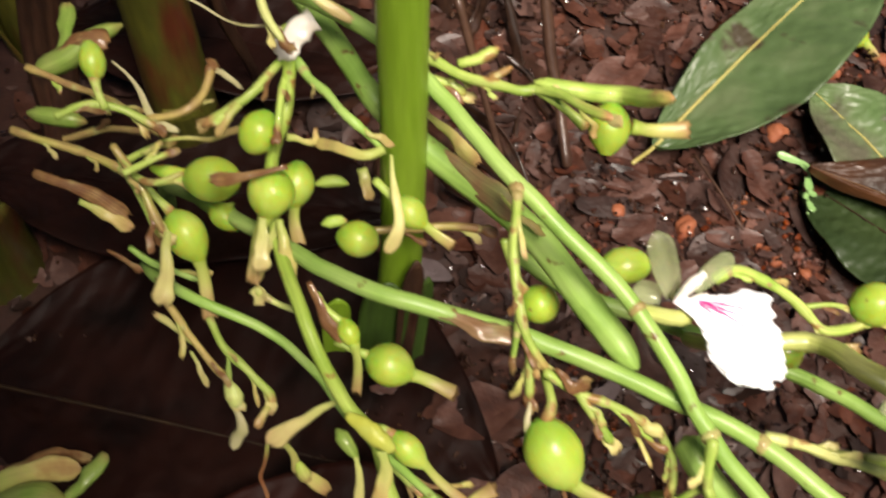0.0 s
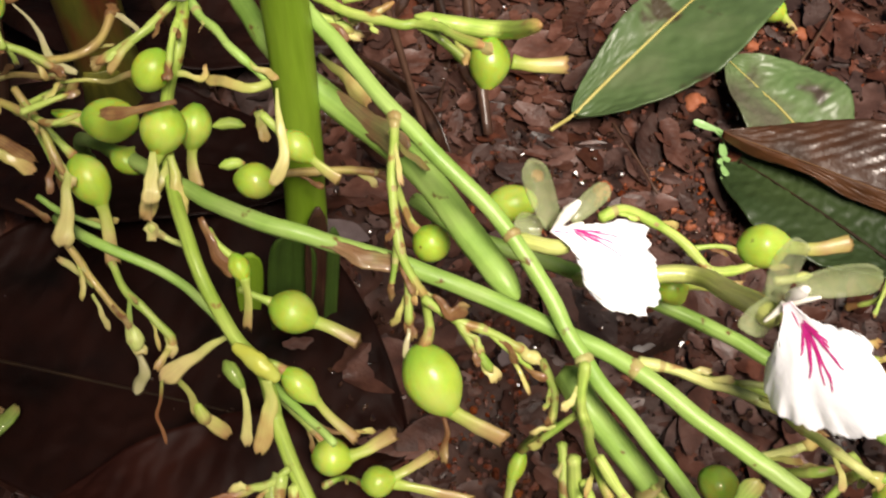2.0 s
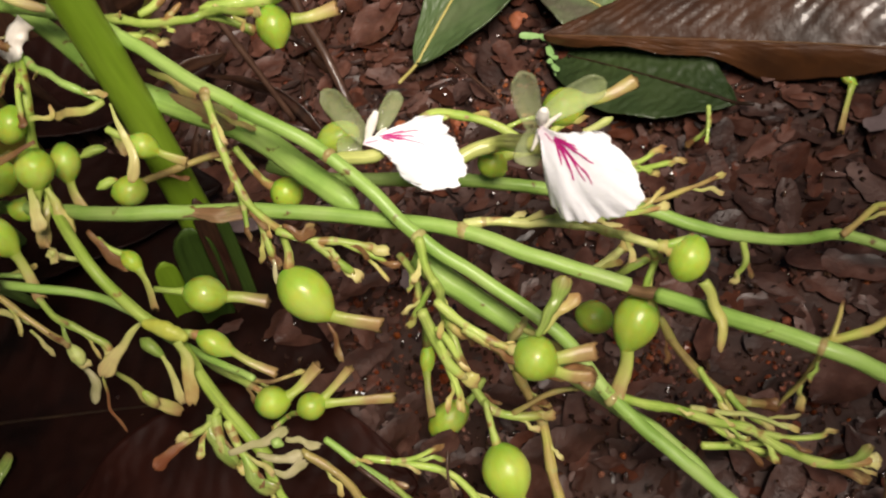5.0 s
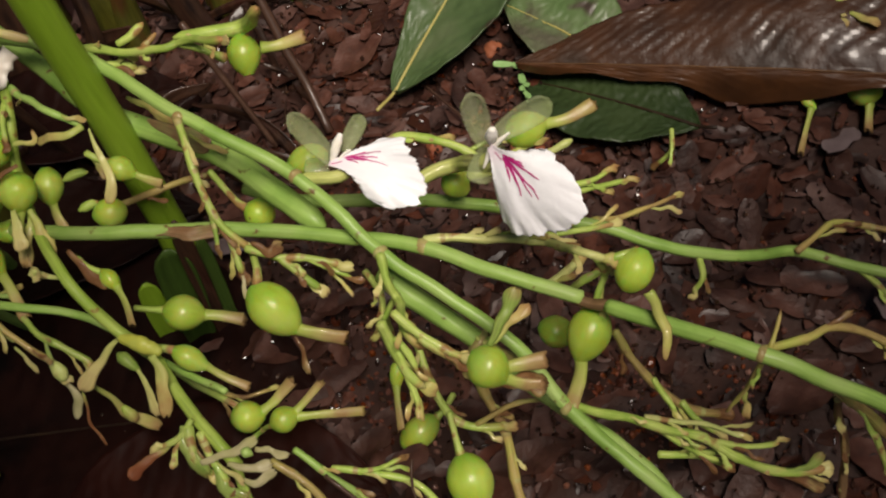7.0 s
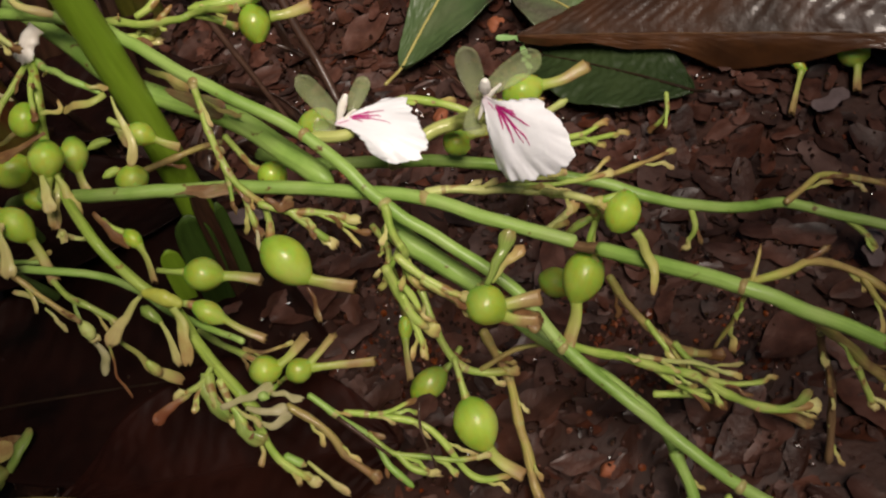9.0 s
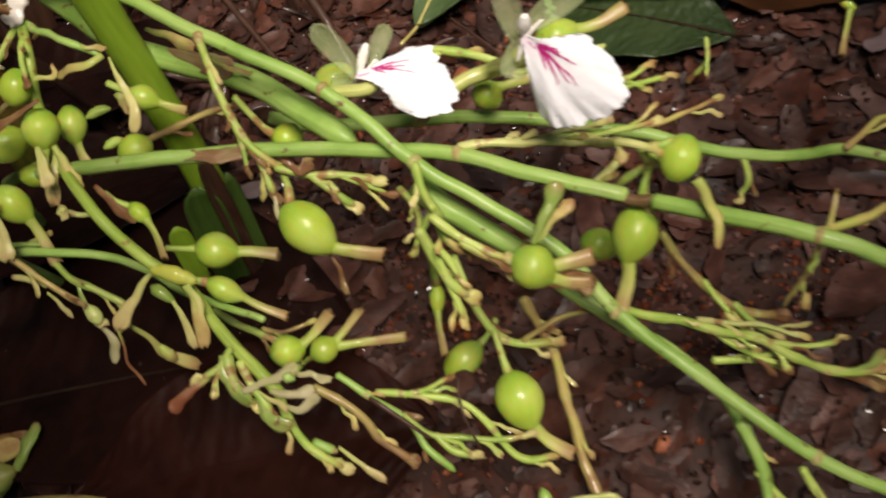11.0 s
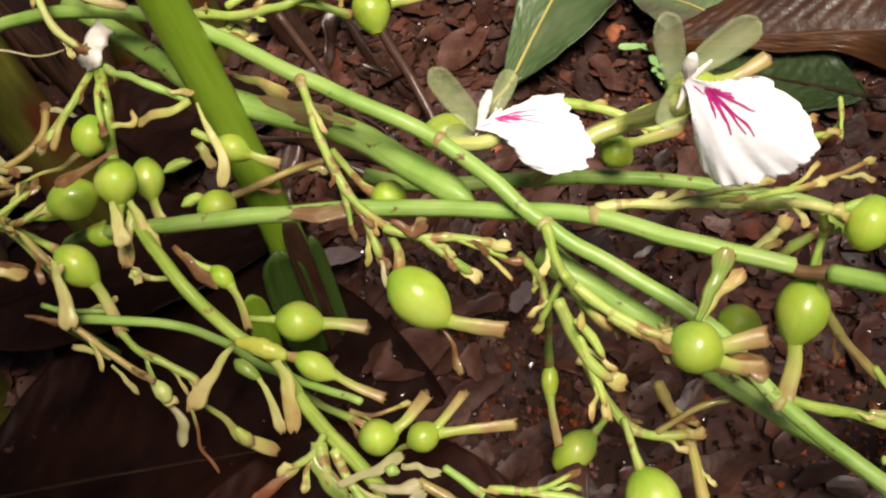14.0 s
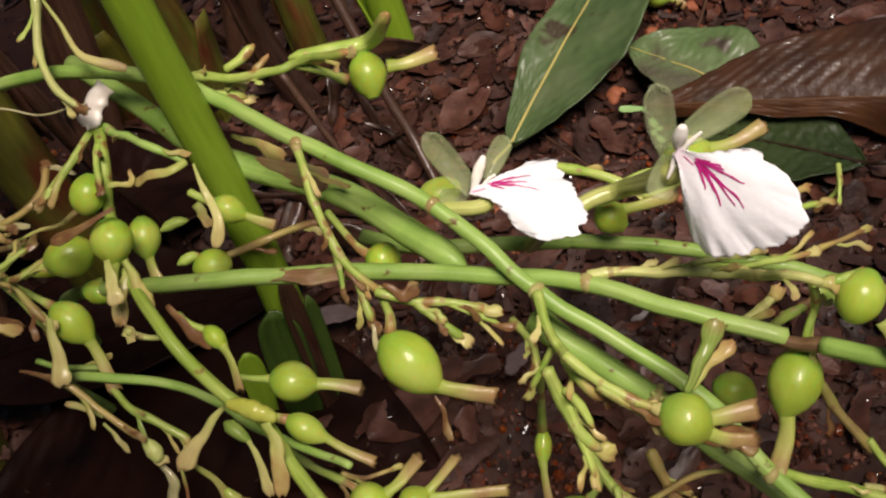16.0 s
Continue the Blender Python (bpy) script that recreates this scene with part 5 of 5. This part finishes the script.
stem(P5, 'branchlet', [(36.0, 33.9, 34.2), (39.4, 28.9, 30.6), (44.7, 26.1, 28.3)], 1.8, 1.76, YELLOW)
stem(P5, 'branchlet', [(24.7, 48.2, 44.9), (36.9, 43.8, 41.2), (48.9, 37.1, 35.9), (57.0, 23.0, 23.1), (68.7, 20.3, 18.2)], 1.6, 1.8, YELLOW)
stem(P5, 'branchlet', [(32.0, 45.6, 42.7), (39.6, 44.9, 43.0), (45.7, 45.0, 44.0)], 1.4, 1.0, YELLOW)

# upper panicle with a capsule and a fat bud
P6 = panicle("upper yellow-green cardamom panicle with a capsule and fat bud")
stem(P6, 'branchlet', [(-14.0, 171.0, 127.5), (-4.8, 166.9, 128.3), (15.6, 156.6, 129.1), (23.8, 155.3, 130.4), (37.9, 141.0, 137.9)], 2.2, 1.76, YELLOW)
stem(P6, 'bud', [(21.4, 156.9, 131.2), (32.1, 155.1, 130.2), (42.9, 154.6, 128.8), (49.6, 142.1, 143.9)], 2.2, 2.0, YELLOW)
capsule(P6, (40.1, 154.4, 126.3), (38.9, 146.1, 118.8), 10.2, [[(45.0, 150.5, 122.5), (50.2, 149.9, 121.8), (58.6, 150.1, 121.8)]], [(21.9, 156.6, 128.9), (27.7, 154.0, 126.3), (33.9, 150.4, 122.9)])
stem(P6, 'branchlet', [(3.8, 163.1, 130.0), (9.1, 164.2, 130.8), (13.3, 166.2, 132.5)], 1.76, 2.29, YELLOW)
stem(P6, 'branchlet', [(11.2, 159.7, 129.4), (13.6, 160.6, 130.1), (16.3, 162.0, 131.3)], 1.6, 1.4, YELLOW)
stem(P6, 'branchlet', [(-8.3, 165.5, 124.5), (0.7, 163.8, 122.7), (6.0, 161.3, 120.2)], 1.8, 1.76, YELLOW)
bract(P6, 'bract', [(1.3, 162.7, 124.3), (4.3, 163.8, 125.2), (7.7, 162.3, 123.8)], 2.4, 3.4, PALETAN)
bract(P6, 'bract', [(-38.0, 193.7, 151.1), (-33.6, 181.2, 142.3), (-28.7, 174.9, 139.2), (-21.6, 171.5, 135.7)], 1.6, 3.0, PALETAN)
stem(P6, 'branchlet', [(-40.4, 200.2, 151.7), (-44.0, 189.9, 142.5), (-43.7, 176.8, 135.9), (-37.9, 168.9, 131.3)], 2.11, 1.6, PALESTEM)

# sprouting bud at the edge of the dark leaf
P8 = panicle("young yellow-green cardamom sprout with tan bracts on dark soil")
stem(P8, 'bud', [(-145.0, 92.0, -6.0), (-134.0, 95.0, -2.0), (-125.0, 96.5, 2.0), (-117.0, 96.0, 4.0)], 7.0, 5.0, LEAFY)
bract(P8, 'bract', [(-146.0, 101.0, -4.0), (-130.0, 105.0, 2.0), (-114.0, 106.0, 4.0)], 12, 8, TAN)
bract(P8, 'bract', [(-140.0, 107.0, -4.0), (-126.0, 110.0, 0.0), (-112.0, 110.0, 0.0)], 8, 6, BROWN)
bract(P8, 'bract', [(-117.0, 96.0, 3.0), (-111.0, 101.0, 6.0), (-106.0, 110.0, 6.0)], 7, 6, LEAFY)
twig([(-131.1, 84.7, 6.0), (-107.8, 77.5, 7.0), (-92.3, 72.4, 7.0), (-82.1, 67.8, 6.0)], 3.0, 2.2, "yellowish dead stalk lying at the edge of a dark leaf", TANSTEM)

# end of another panicle by the dead leaf
P9 = panicle("yellow-green cardamom panicle end lying behind a dead leaf")
stem(P9, 'branchlet', [(235.2, 218.0, 30.0), (240.9, 193.8, 31.0), (245.0, 178.3, 32.0), (250.6, 168.9, 32.0), (255.1, 161.9, 31.0)], 2.4, 1.8, YELLOWSTALK)
stem(P9, 'branchlet', [(244.6, 175.6, 34.0), (250.7, 172.1, 35.0), (258.1, 171.3, 36.0)], 1.6, 1.4, YELLOW)
bract(P9, 'bract', [(250.4, 166.7, 34.0), (254.3, 159.1, 35.0), (257.9, 155.9, 34.0)], 3, 4.2, TAN)
bract(P9, 'bract', [(246.6, 172.4, 33.0), (247.6, 165.3, 33.0), (247.5, 161.2, 32.0)], 2.4, 3.4, TAN)

# slim stalk behind the flowers
P7 = panicle("slim cardamom panicle on the litter, bearing a white flower")
stem(P7, 'stalk', [(19.9, 145.5, 70.0), (38.1, 132.8, 69.0), (55.6, 127.1, 68.0), (75.4, 120.2, 66.0), (92.8, 112.6, 64.0), (111.1, 105.5, 58.0), (129.2, 96.0, 53.0), (151.9, 83.3, 44.0), (170.3, 79.3, 36.0), (190.0, 79.3, 27.0), (204.2, 71.5, 22.0), (224.0, 60.7, 16.0)], 2.3, 1.9, GREEN)
stem(P7, 'branchlet', [(189.0, 77.5, 30.0), (201.4, 84.1, 28.0), (210.3, 85.1, 26.0), (226.7, 75.6, 22.0)], 1.76, 1.6, TANSTEM)
stem(P7, 'branchlet', [(127.3, 99.4, 53.0), (142.6, 100.7, 48.0), (158.1, 104.1, 44.0)], 1.7, 1.1, TANSTEM)
stem(P7, 'branchlet', [(156.3, 81.7, 42.0), (155.5, 76.4, 36.0), (151.3, 74.8, 30.0)], 1.8, 1.2, YELLOW)
stem(P7, 'branchlet', [(207.5, 69.5, 20.0), (211.9, 65.0, 16.0), (216.3, 59.9, 10.0)], 1.6, 1.6, YELLOW)
stem(P7, 'floral_tube', [(64.1, 121.1, 68.0), (72.8, 107.9, 88.6), (82.9, 108.6, 91.5), (92.2, 105.8, 94.1), (97.9, 79.9, 123.4)], 2.0, 3.0, FLORAL)
stem(P7, 'branchlet', [(70.0, 129.0, 86.0), (76.0, 132.0, 86.0), (82.5, 131.5, 82.4), (89.9, 129.0, 78.5), (96.4, 124.2, 75.0), (101.5, 121.0, 72.5), (109.6, 122.5, 70.8), (117.2, 125.7, 72.8)], 2.3, 2.0, YELLOW)
stem(P7, 'branchlet', [(94.4, 127.1, 73.5), (102.0, 127.6, 73.9), (108.8, 127.1, 73.6)], 1.2, 1.0, YELLOW)
capsule(P7, (108.8, 127.3, 73.7), (121.8, 128.3, 74.5), 12.2, [[(121.0, 127.7, 74.1), (129.4, 127.0, 73.7), (139.7, 128.5, 74.7)]], None)
capsule(P7, (85.9, 115.2, 79.9), (90.1, 110.5, 75.5), 9.2, [[(91.6, 113.5, 78.2), (97.9, 113.2, 77.7), (106.7, 113.0, 77.3)]], None)
stem(P7, 'branchlet', [(119.7, 120.0, 68.3), (124.0, 120.6, 68.6), (129.4, 121.6, 69.2)], 1.94, 2.11, PALESTEM)
stem(P7, 'branchlet', [(115.2, 88.2, 92.6), (125.0, 88.9, 89.3), (132.2, 91.0, 87.1)], 1.5, 1.1, YELLOW)
stem(P7, 'branchlet', [(115.8, 88.2, 90.1), (127.9, 88.2, 85.1), (137.1, 89.6, 82.3)], 1.5, 1.1, YELLOW)
stem(P7, 'branchlet', [(172.8, 147.4, 24.0), (170.9, 143.5, 18.0), (165.8, 144.4, 10.0)], 1.3, 1.6, YELLOW)


# ---- flowers ----
def sepals(fl, T, ups, cream, lows=()):
    for base, tip, w in ups:
        petal("sepal", fl, base, tip, w, (0.05, -0.75, 0.65), SEPAL, 0.5, 0.0006)
    for pts, r0, r1 in cream:
        (swollen("anther", fl, pts, r1, CREAM) if r1 > r0 else tube_part("stamen_lobe", fl, pts, r0, r1, CREAM, 9, 0.0006, 0.7))


column = tube_part("flower", P1, [(60, 113, 98), (57, 115, 101), (55.2, 114.5, 104)], 2.2, 1.6, SEPAL)
f1, T = flower(column, (54.2, 113, 105.5), (79, 94.8, 100.2), (76.8, 111.5, 105.8), (63.2, 97, 102.2),
               [(46, 19.5), (42, 22.6), (35, 23.4), (24, 24.1), (15, 26.8), (8, 29.3), (1, 30.6), (-4, 29.2), (-8, 29.6), (-12, 26.6), (-19, 23.8), (-23, 17)],
               [(33, 4.5, 29, 15.8, 0.75), (31, 5.6, 34, 11.5, 0.8), (28, 5, 21, 14.8, 0.9), (27, 6.5, 10, 18.1, 0.6), (24, 5.5, 14, 13.6, 0.9), (22, 5.5, 11, 9.2, 0.8), (-2, 0.9, 18, 4.4, 0.4), (30, 6, 24, 11, 1.1)], 20, 1.3)
column2 = tube_part("flower", P7, [(100, 88, 117), (99.5, 86, 121), (99, 83.5, 126)], 3.0, 2.0, SEPAL)
f2, T = flower(column2, (98.2, 80.5, 128.5), (109.6, 55, 120.3), (115.2, 64, 131.5), (98.6, 66.6, 115.8),
               [(39, 14), (36.5, 17.2), (31, 20.1), (26, 25.2), (20, 28), (12, 31.3), (4, 31), (-5, 28.8), (-15, 26.6), (-25, 25.3), (-32, 24.2), (-39, 22.6), (-44, 20.4), (-47, 17.5), (-49, 14.5)],
               [(13, 5.2, -14, 11, 1.4), (12, 5.6, -11, 15.8, 1.35), (15, 5.4, -2, 18.1, 0.9), (16, 5.6, 1, 19.8, 1.1), (20, 5.5, 17, 17.5, 0.95), (21, 5.5, 25, 11.7, 1.1), (20, 5, 28, 9, 1.0), (14, 6, -5, 13, 1.3), (18, 6, 22, 12.5, 1.2), (4, 2.2, 2, 5.6, 0.5)], 16, 4.1)
sepals(f1, T, [((55, 117, 101), (48.2, 122.4, 120.5), 6.6), ((59, 116.5, 104), (67.7, 122.4, 110.5), 5.2), ((53, 118, 98), (46, 119, 100), 6)],
       [([(55, 113.5, 105), (57.5, 115, 108.5), (60.3, 116.5, 112)], 0.9, 1.5), ([(56, 112, 105), (59, 113, 107), (61.5, 113, 108)], 0.5, 0.4)])
sepals(f2, T, [((97.5, 85, 125), (96.8, 86.5, 143.5), 6.8), ((101.5, 85, 127), (116.5, 83.6, 134.5), 7.0), ((98, 84, 124), (92.5, 80, 116.5), 7.0)],
       [([(99, 82, 127.5), (99.3, 80.5, 132), (99.8, 79.5, 136)], 1.1, 1.75), ([(99, 81, 127.5), (101.5, 80, 130.5), (103.8, 79.5, 132.5)], 1.0, 0.3), ([(98.5, 81, 127), (96.8, 80, 124.5), (95.2, 79.5, 122)], 1.0, 0.3)])


# ---- litter on the ground ----
def dry_leaf_mesh(length, width, seed, cols=6, rows=9):
    """A small dry leaf, curled and uneven, lying in its own plane."""
    bm = bmesh.new()
    blunt = random.choice((0.8, 0.45, 0.25))
    torn = 0.3 if blunt > 0.7 else 0.7
    curl, bend = random.uniform(-0.1, 0.22), random.uniform(-0.08, 0.12)
    grid = []
    for i in range(rows + 1):
        u = i / rows
        h = width / 2 * max(0.03, math.sin(math.pi * min(1, 0.03 + u * 0.94)) ** blunt)
        row = []
        for k in range(cols + 1):
            v = 2 * k / cols - 1
            j = noise.noise(Vector((seed, u * 3, v * 2)))
            z = curl * h * v * v + bend * length * (u - 0.5) ** 2 + 0.05 * width * j
            row.append(bm.verts.new(((u - 0.5) * length, v * h * (1 + torn * noise.noise(Vector((seed + 4, u * 4, v)))) + 0.05 * length * math.sin(u * 3 + seed), z)))
        grid.append(row)
    for a, b in zip(grid, grid[1:]):
        for k in range(cols):
            bm.faces.new((a[k], a[k + 1], b[k + 1], b[k]))
    return bm


rng = random.Random(7)
dry_meshes = []
for k in range(24):
    long = rng.uniform(0.009, 0.019) if k % 4 else rng.uniform(0.022, 0.036)
    bm = dry_leaf_mesh(long, long * rng.uniform(0.34, 0.62), k * 3.7)
    me = bpy.data.meshes.new("dry_leaf")
    bm.to_mesh(me)
    bm.free()
    me.materials.append(DRYLEAF)
    me.polygons.foreach_set("use_smooth", [True] * len(me.polygons))
    dry_meshes.append(me)


def bare(x, y):
    """Patches where red crumbs show between the leaves."""
    near = min(math.hypot(x - a, y - b) / r for a, b, r in ((0.118, 0.187, 0.020), (0.158, 0.264, 0.020), (0.086, 0.198, 0.012), (0.125, 0.058, 0.022), (0.165, 0.05, 0.02), (0.045, 0.19, 0.012)))
    return near + 0.5 * noise.noise(Vector((x * 60, y * 60, 1))) < 1 or noise.noise(Vector((x * 11 + 3, y * 11, 1))) > 0.42


def lying(x, y, z, tilt):
    return Matrix.LocRotScale((x, y, z), Euler((rng.uniform(-tilt, tilt), rng.uniform(-tilt, tilt), rng.uniform(0, 6.28))), None)


count = 0
while count < 256:
    x, y = rng.uniform(-0.06, 0.27), rng.uniform(-0.02, 0.34)
    if bare(x, y) and rng.random() < 0.75:
        continue
    ob = new("dry_leaf", rng.choice(dry_meshes))
    ob.matrix_world = lying(x, y, gz(x, y) + rng.uniform(0.002, 0.006), 0.22)
    tagged(ob, "small dry brown leaf lying in wet litter", "leaf", "dry litter leaves")
    count += 1

for count in range(44):
    if count < 20:
        x, y = rng.uniform(-0.02, 0.045), rng.uniform(0.055, 0.135)
    else:
        u = rng.uniform(0.2, 0.98)
        h = 0.084 * math.sin(math.pi * u) ** 0.75 + rng.uniform(-0.006, 0.009)
        x, y = -0.165 + 0.183 * u - 0.254 * h, 0.143 - 0.048 * u - 0.967 * h
    ob = new("dry_leaf", rng.choice(dry_meshes))
    ob.matrix_world = lying(x, y, rng.uniform(0.002, 0.009), 0.25)
    tagged(ob, "small dry brown leaf lying over a large dark leaf", "leaf", "dry litter leaves")

for x, y, z, turn, long, mat, label in ((-0.0055, 0.1764, 0.006, -0.52, 0.019, GREYLEAF, "pale grey-violet dry leaf beside the green shoot"),
                                        (0.091, 0.0215, 0.009, -0.3, 0.019, DRYLEAF, "brown dry leaf lying on the litter"),
                                        (0.052, 0.128, 0.008, 0.7, 0.013, GREYLEAF, "small grey dry leaf lying on the litter"),
                                        (0.232, 0.128, 0.010, 0.4, 0.016, GREYLEAF, "grey dry leaf lying on the litter"),
                                        (0.215, 0.06, 0.010, 1.2, 0.015, GREYLEAF, "grey dry leaf lying on the litter")):
    ob = part("dry_leaf", dry_leaf_mesh(long, long * 0.42, long * 900), mat)
    ob.matrix_world = Matrix.LocRotScale((x, y, z), Euler((0.1, 0.05, turn)), None)
    tagged(ob, label, "leaf", "dry litter leaves")

# the rest of the litter, joined
verts, faces = [], []
src = [([v.co.copy() for v in m.vertices], [tuple(p.vertices) for p in m.polygons]) for m in dry_meshes]
count = 0
while count < 6000:
    x, y = rng.gauss(0.07, 0.17), rng.gauss(0.2, 0.17)
    inner = -0.06 < x < 0.27 and -0.02 < y < 0.34
    if (bare(x, y) and rng.random() < 0.8):
        continue
    vs, fs = rng.choice(src)
    m = lying(x, y, gz(x, y) + rng.uniform(0.0, 0.004), 0.24) @ Matrix.Scale(rng.uniform(0.3, 1.0), 4)
    k = len(verts)
    verts += [m @ v for v in vs]
    faces += [tuple(q + k for q in f) for f in fs]
    count += 1
me = bpy.data.meshes.new("leaf_litter")
me.from_pydata(verts, [], faces)
me.materials.append(LITTER)
me.polygons.foreach_set("use_smooth", [True] * len(me.polygons))
tagged(new("leaf_litter", me), "wet brown leaf litter covering the soil", "leaf litter", kind="stuff")

# crumbs of red laterite soil
verts, faces = [], []
bm = bmesh.new()
bmesh.ops.create_icosphere(bm, subdivisions=1, radius=1)
ico_v, ico_f = [v.co.copy() for v in bm.verts], [tuple(v.index for v in f.verts) for f in bm.faces]
bm.free()
count = 0
while count < 5200:
    x, y = rng.gauss(0.10, 0.15), rng.gauss(0.17, 0.15)
    if not bare(x, y) and rng.random() < 0.88:
        continue
    r = rng.uniform(0.0005, 0.0016) * (1.7 if rng.random() < 0.08 else 1)
    k, o = len(verts), rng.random() * 90
    m = lying(x, y, gz(x, y) + r * 0.6, 3) @ Matrix.Diagonal((r, r * rng.uniform(0.7, 1), r * rng.uniform(0.5, 0.9), 1))
    verts += [m @ (v * (1 + 0.35 * noise.noise(v * 1.3 + Vector((o, 0, 0))))) for v in ico_v]
    faces += [tuple(q + k for q in f) for f in ico_f]
    count += 1
me = bpy.data.meshes.new("soil_crumbs")
me.from_pydata(verts, [], faces)
me.materials.append(LATERITE)
tagged(new("soil_crumbs", me), "loose red laterite crumbs between the leaves", "gravel", kind="stuff")

# wet dark crumbs and bits of rotted leaf lying over the litter
verts, faces = [], []
for count in range(7300):
    x, y = rng.gauss(0.09, 0.14), rng.gauss(0.17, 0.14)
    if count > 6500:
        x, y = rng.uniform(-0.15, 0.01), rng.uniform(0.055, 0.16)
    r = rng.uniform(0.0004, 0.0013)
    k, o = len(verts), rng.random() * 90
    m = lying(x, y, gz(x, y) + rng.uniform(0.0005, 0.006) + (0.006 if count > 6500 else 0), 3) @ Matrix.Diagonal((r * rng.uniform(1, 2.2), r, r * rng.uniform(0.3, 0.8), 1))
    verts += [m @ (v * (1 + 0.4 * noise.noise(v * 1.3 + Vector((o, 0, 0))))) for v in ico_v]
    faces += [tuple(q + k for q in f) for f in ico_f]
me = bpy.data.meshes.new("wet_crumbs")
me.from_pydata(verts, [], faces)
me.materials.append(CRUMB)
tagged(new("wet_crumbs", me), "wet dark crumbs and bits of rotted leaf", "litter", kind="stuff")


def pebble(x, y, r, label="orange laterite pebble on the litter"):
    bm = bmesh.new()
    bmesh.ops.create_icosphere(bm, subdivisions=3, radius=r)
    o = Vector((x * 100, y * 100, 0))
    for v in bm.verts:
        v.co *= 1 + 0.45 * noise.noise(v.co / r * 0.9 + o) + 0.14 * noise.noise(v.co / r * 4 + o)
        v.co.z *= 0.8
    ob = part("pebble", bm, PEBBLE)
    ob.location = (x, y, gz(x, y) + r * 0.55)
    return tagged(ob, label, "pebble", "pebbles")


for x, y, r in ((0.1245, 0.2342, 0.0040), (0.087, 0.196, 0.0038), (0.064, 0.204, 0.0026), (0.150, 0.262, 0.0032), (0.170, 0.268, 0.003), (0.118, 0.183, 0.0022), (0.128, 0.178, 0.0024),
                (0.112, 0.19, 0.002), (0.17, 0.292, 0.0026), (0.185, 0.285, 0.003), (0.025, 0.118, 0.002), (0.1, 0.02, 0.003)):
    pebble(x, y, r)


def seedling():
    ob = new("seedling")
    tagged(ob, "tiny pale green seedling trailing on the soil", "seedling")
    p = [(128, 219.5, 8), (131.5, 216.5, 10), (131.8, 212, 9.5), (130.5, 207, 9), (130, 202, 8), (129.5, 198, 7)]
    part("stem", sweep(spline(p, 0.001), lambda u: 0.00045, 6), SEEDLING, ob)
    for base, tip, w in (((129.5, 218.5, 9.5), (121.8, 222, 10), 3.0), ((129.5, 219, 9.5), (133.2, 213.6, 10), 2.8), ((131, 211.5, 9.8), (130.6, 205.8, 10), 3.0),
                         ((130.5, 206, 9.5), (132.6, 203.6, 10), 2.0), ((130, 205, 9.5), (128.4, 202.6, 10), 2.0), ((129.8, 202, 9), (130.8, 197.4, 9.5), 2.4)):
        petal("leaflet", ob, base, tip, w, (0, -0.3, 1), SEEDLING, 0.2, 0.0003)


seedling()


twig([(32, 285, 70), (39, 254, 30), (43, 240, 14), (46, 222, 2)], 2.4, 1.9, "thin dark brown twig leaning in the litter")
twig([(5, 250, 60), (14, 235, 30), (22, 222, 4)], 1.6, 1.2, "thin dark brown twig by the shoots")
twig([(92, 222, 9), (100, 205, 8), (106, 192, 6)], 0.6, 0.5, "thin dark root strand on the litter")
twig([(155, 235, 10), (172, 258, 12), (186, 280, 12)], 0.7, 0.5, "thin dark root strand on the litter")


# ---- fallen capsules and dry bits ----
def fallen_capsule(a, b, w, tails, label):
    ob = new("fallen_capsule")
    tagged(ob, label, "capsule", "fallen capsules")
    capsule(ob, a, b, w, tails, None)


fallen_capsule((155, 279, 14), (163, 273, 12), 11, [[(163, 273, 12), (166, 270.5, 10), (168, 268, 8)]], "pale green cardamom capsule lying on the litter")
fallen_capsule((244, 147, 12), (254, 142, 12), 11, [[(249, 140, 10), (246, 134, 8), (244, 130, 7)]], "green cardamom capsule in the shade of a dead leaf")
fallen_capsule((227, 152, 12), (230, 146, 10), 4, [[(228, 145, 12), (222, 137, 9), (217, 130, 7)]], "small withered capsule in the shade of a dead leaf")

# small capsule half hidden between the second and third stalks
capsule(P2, (22.2, 128.3, 79.7), (28.4, 122.5, 78.2), 10.5, [], [(15.5, 136.0, 94.0), (17.5, 132.8, 88.5), (20.0, 129.1, 82.9), (22.2, 128.3, 79.7)])
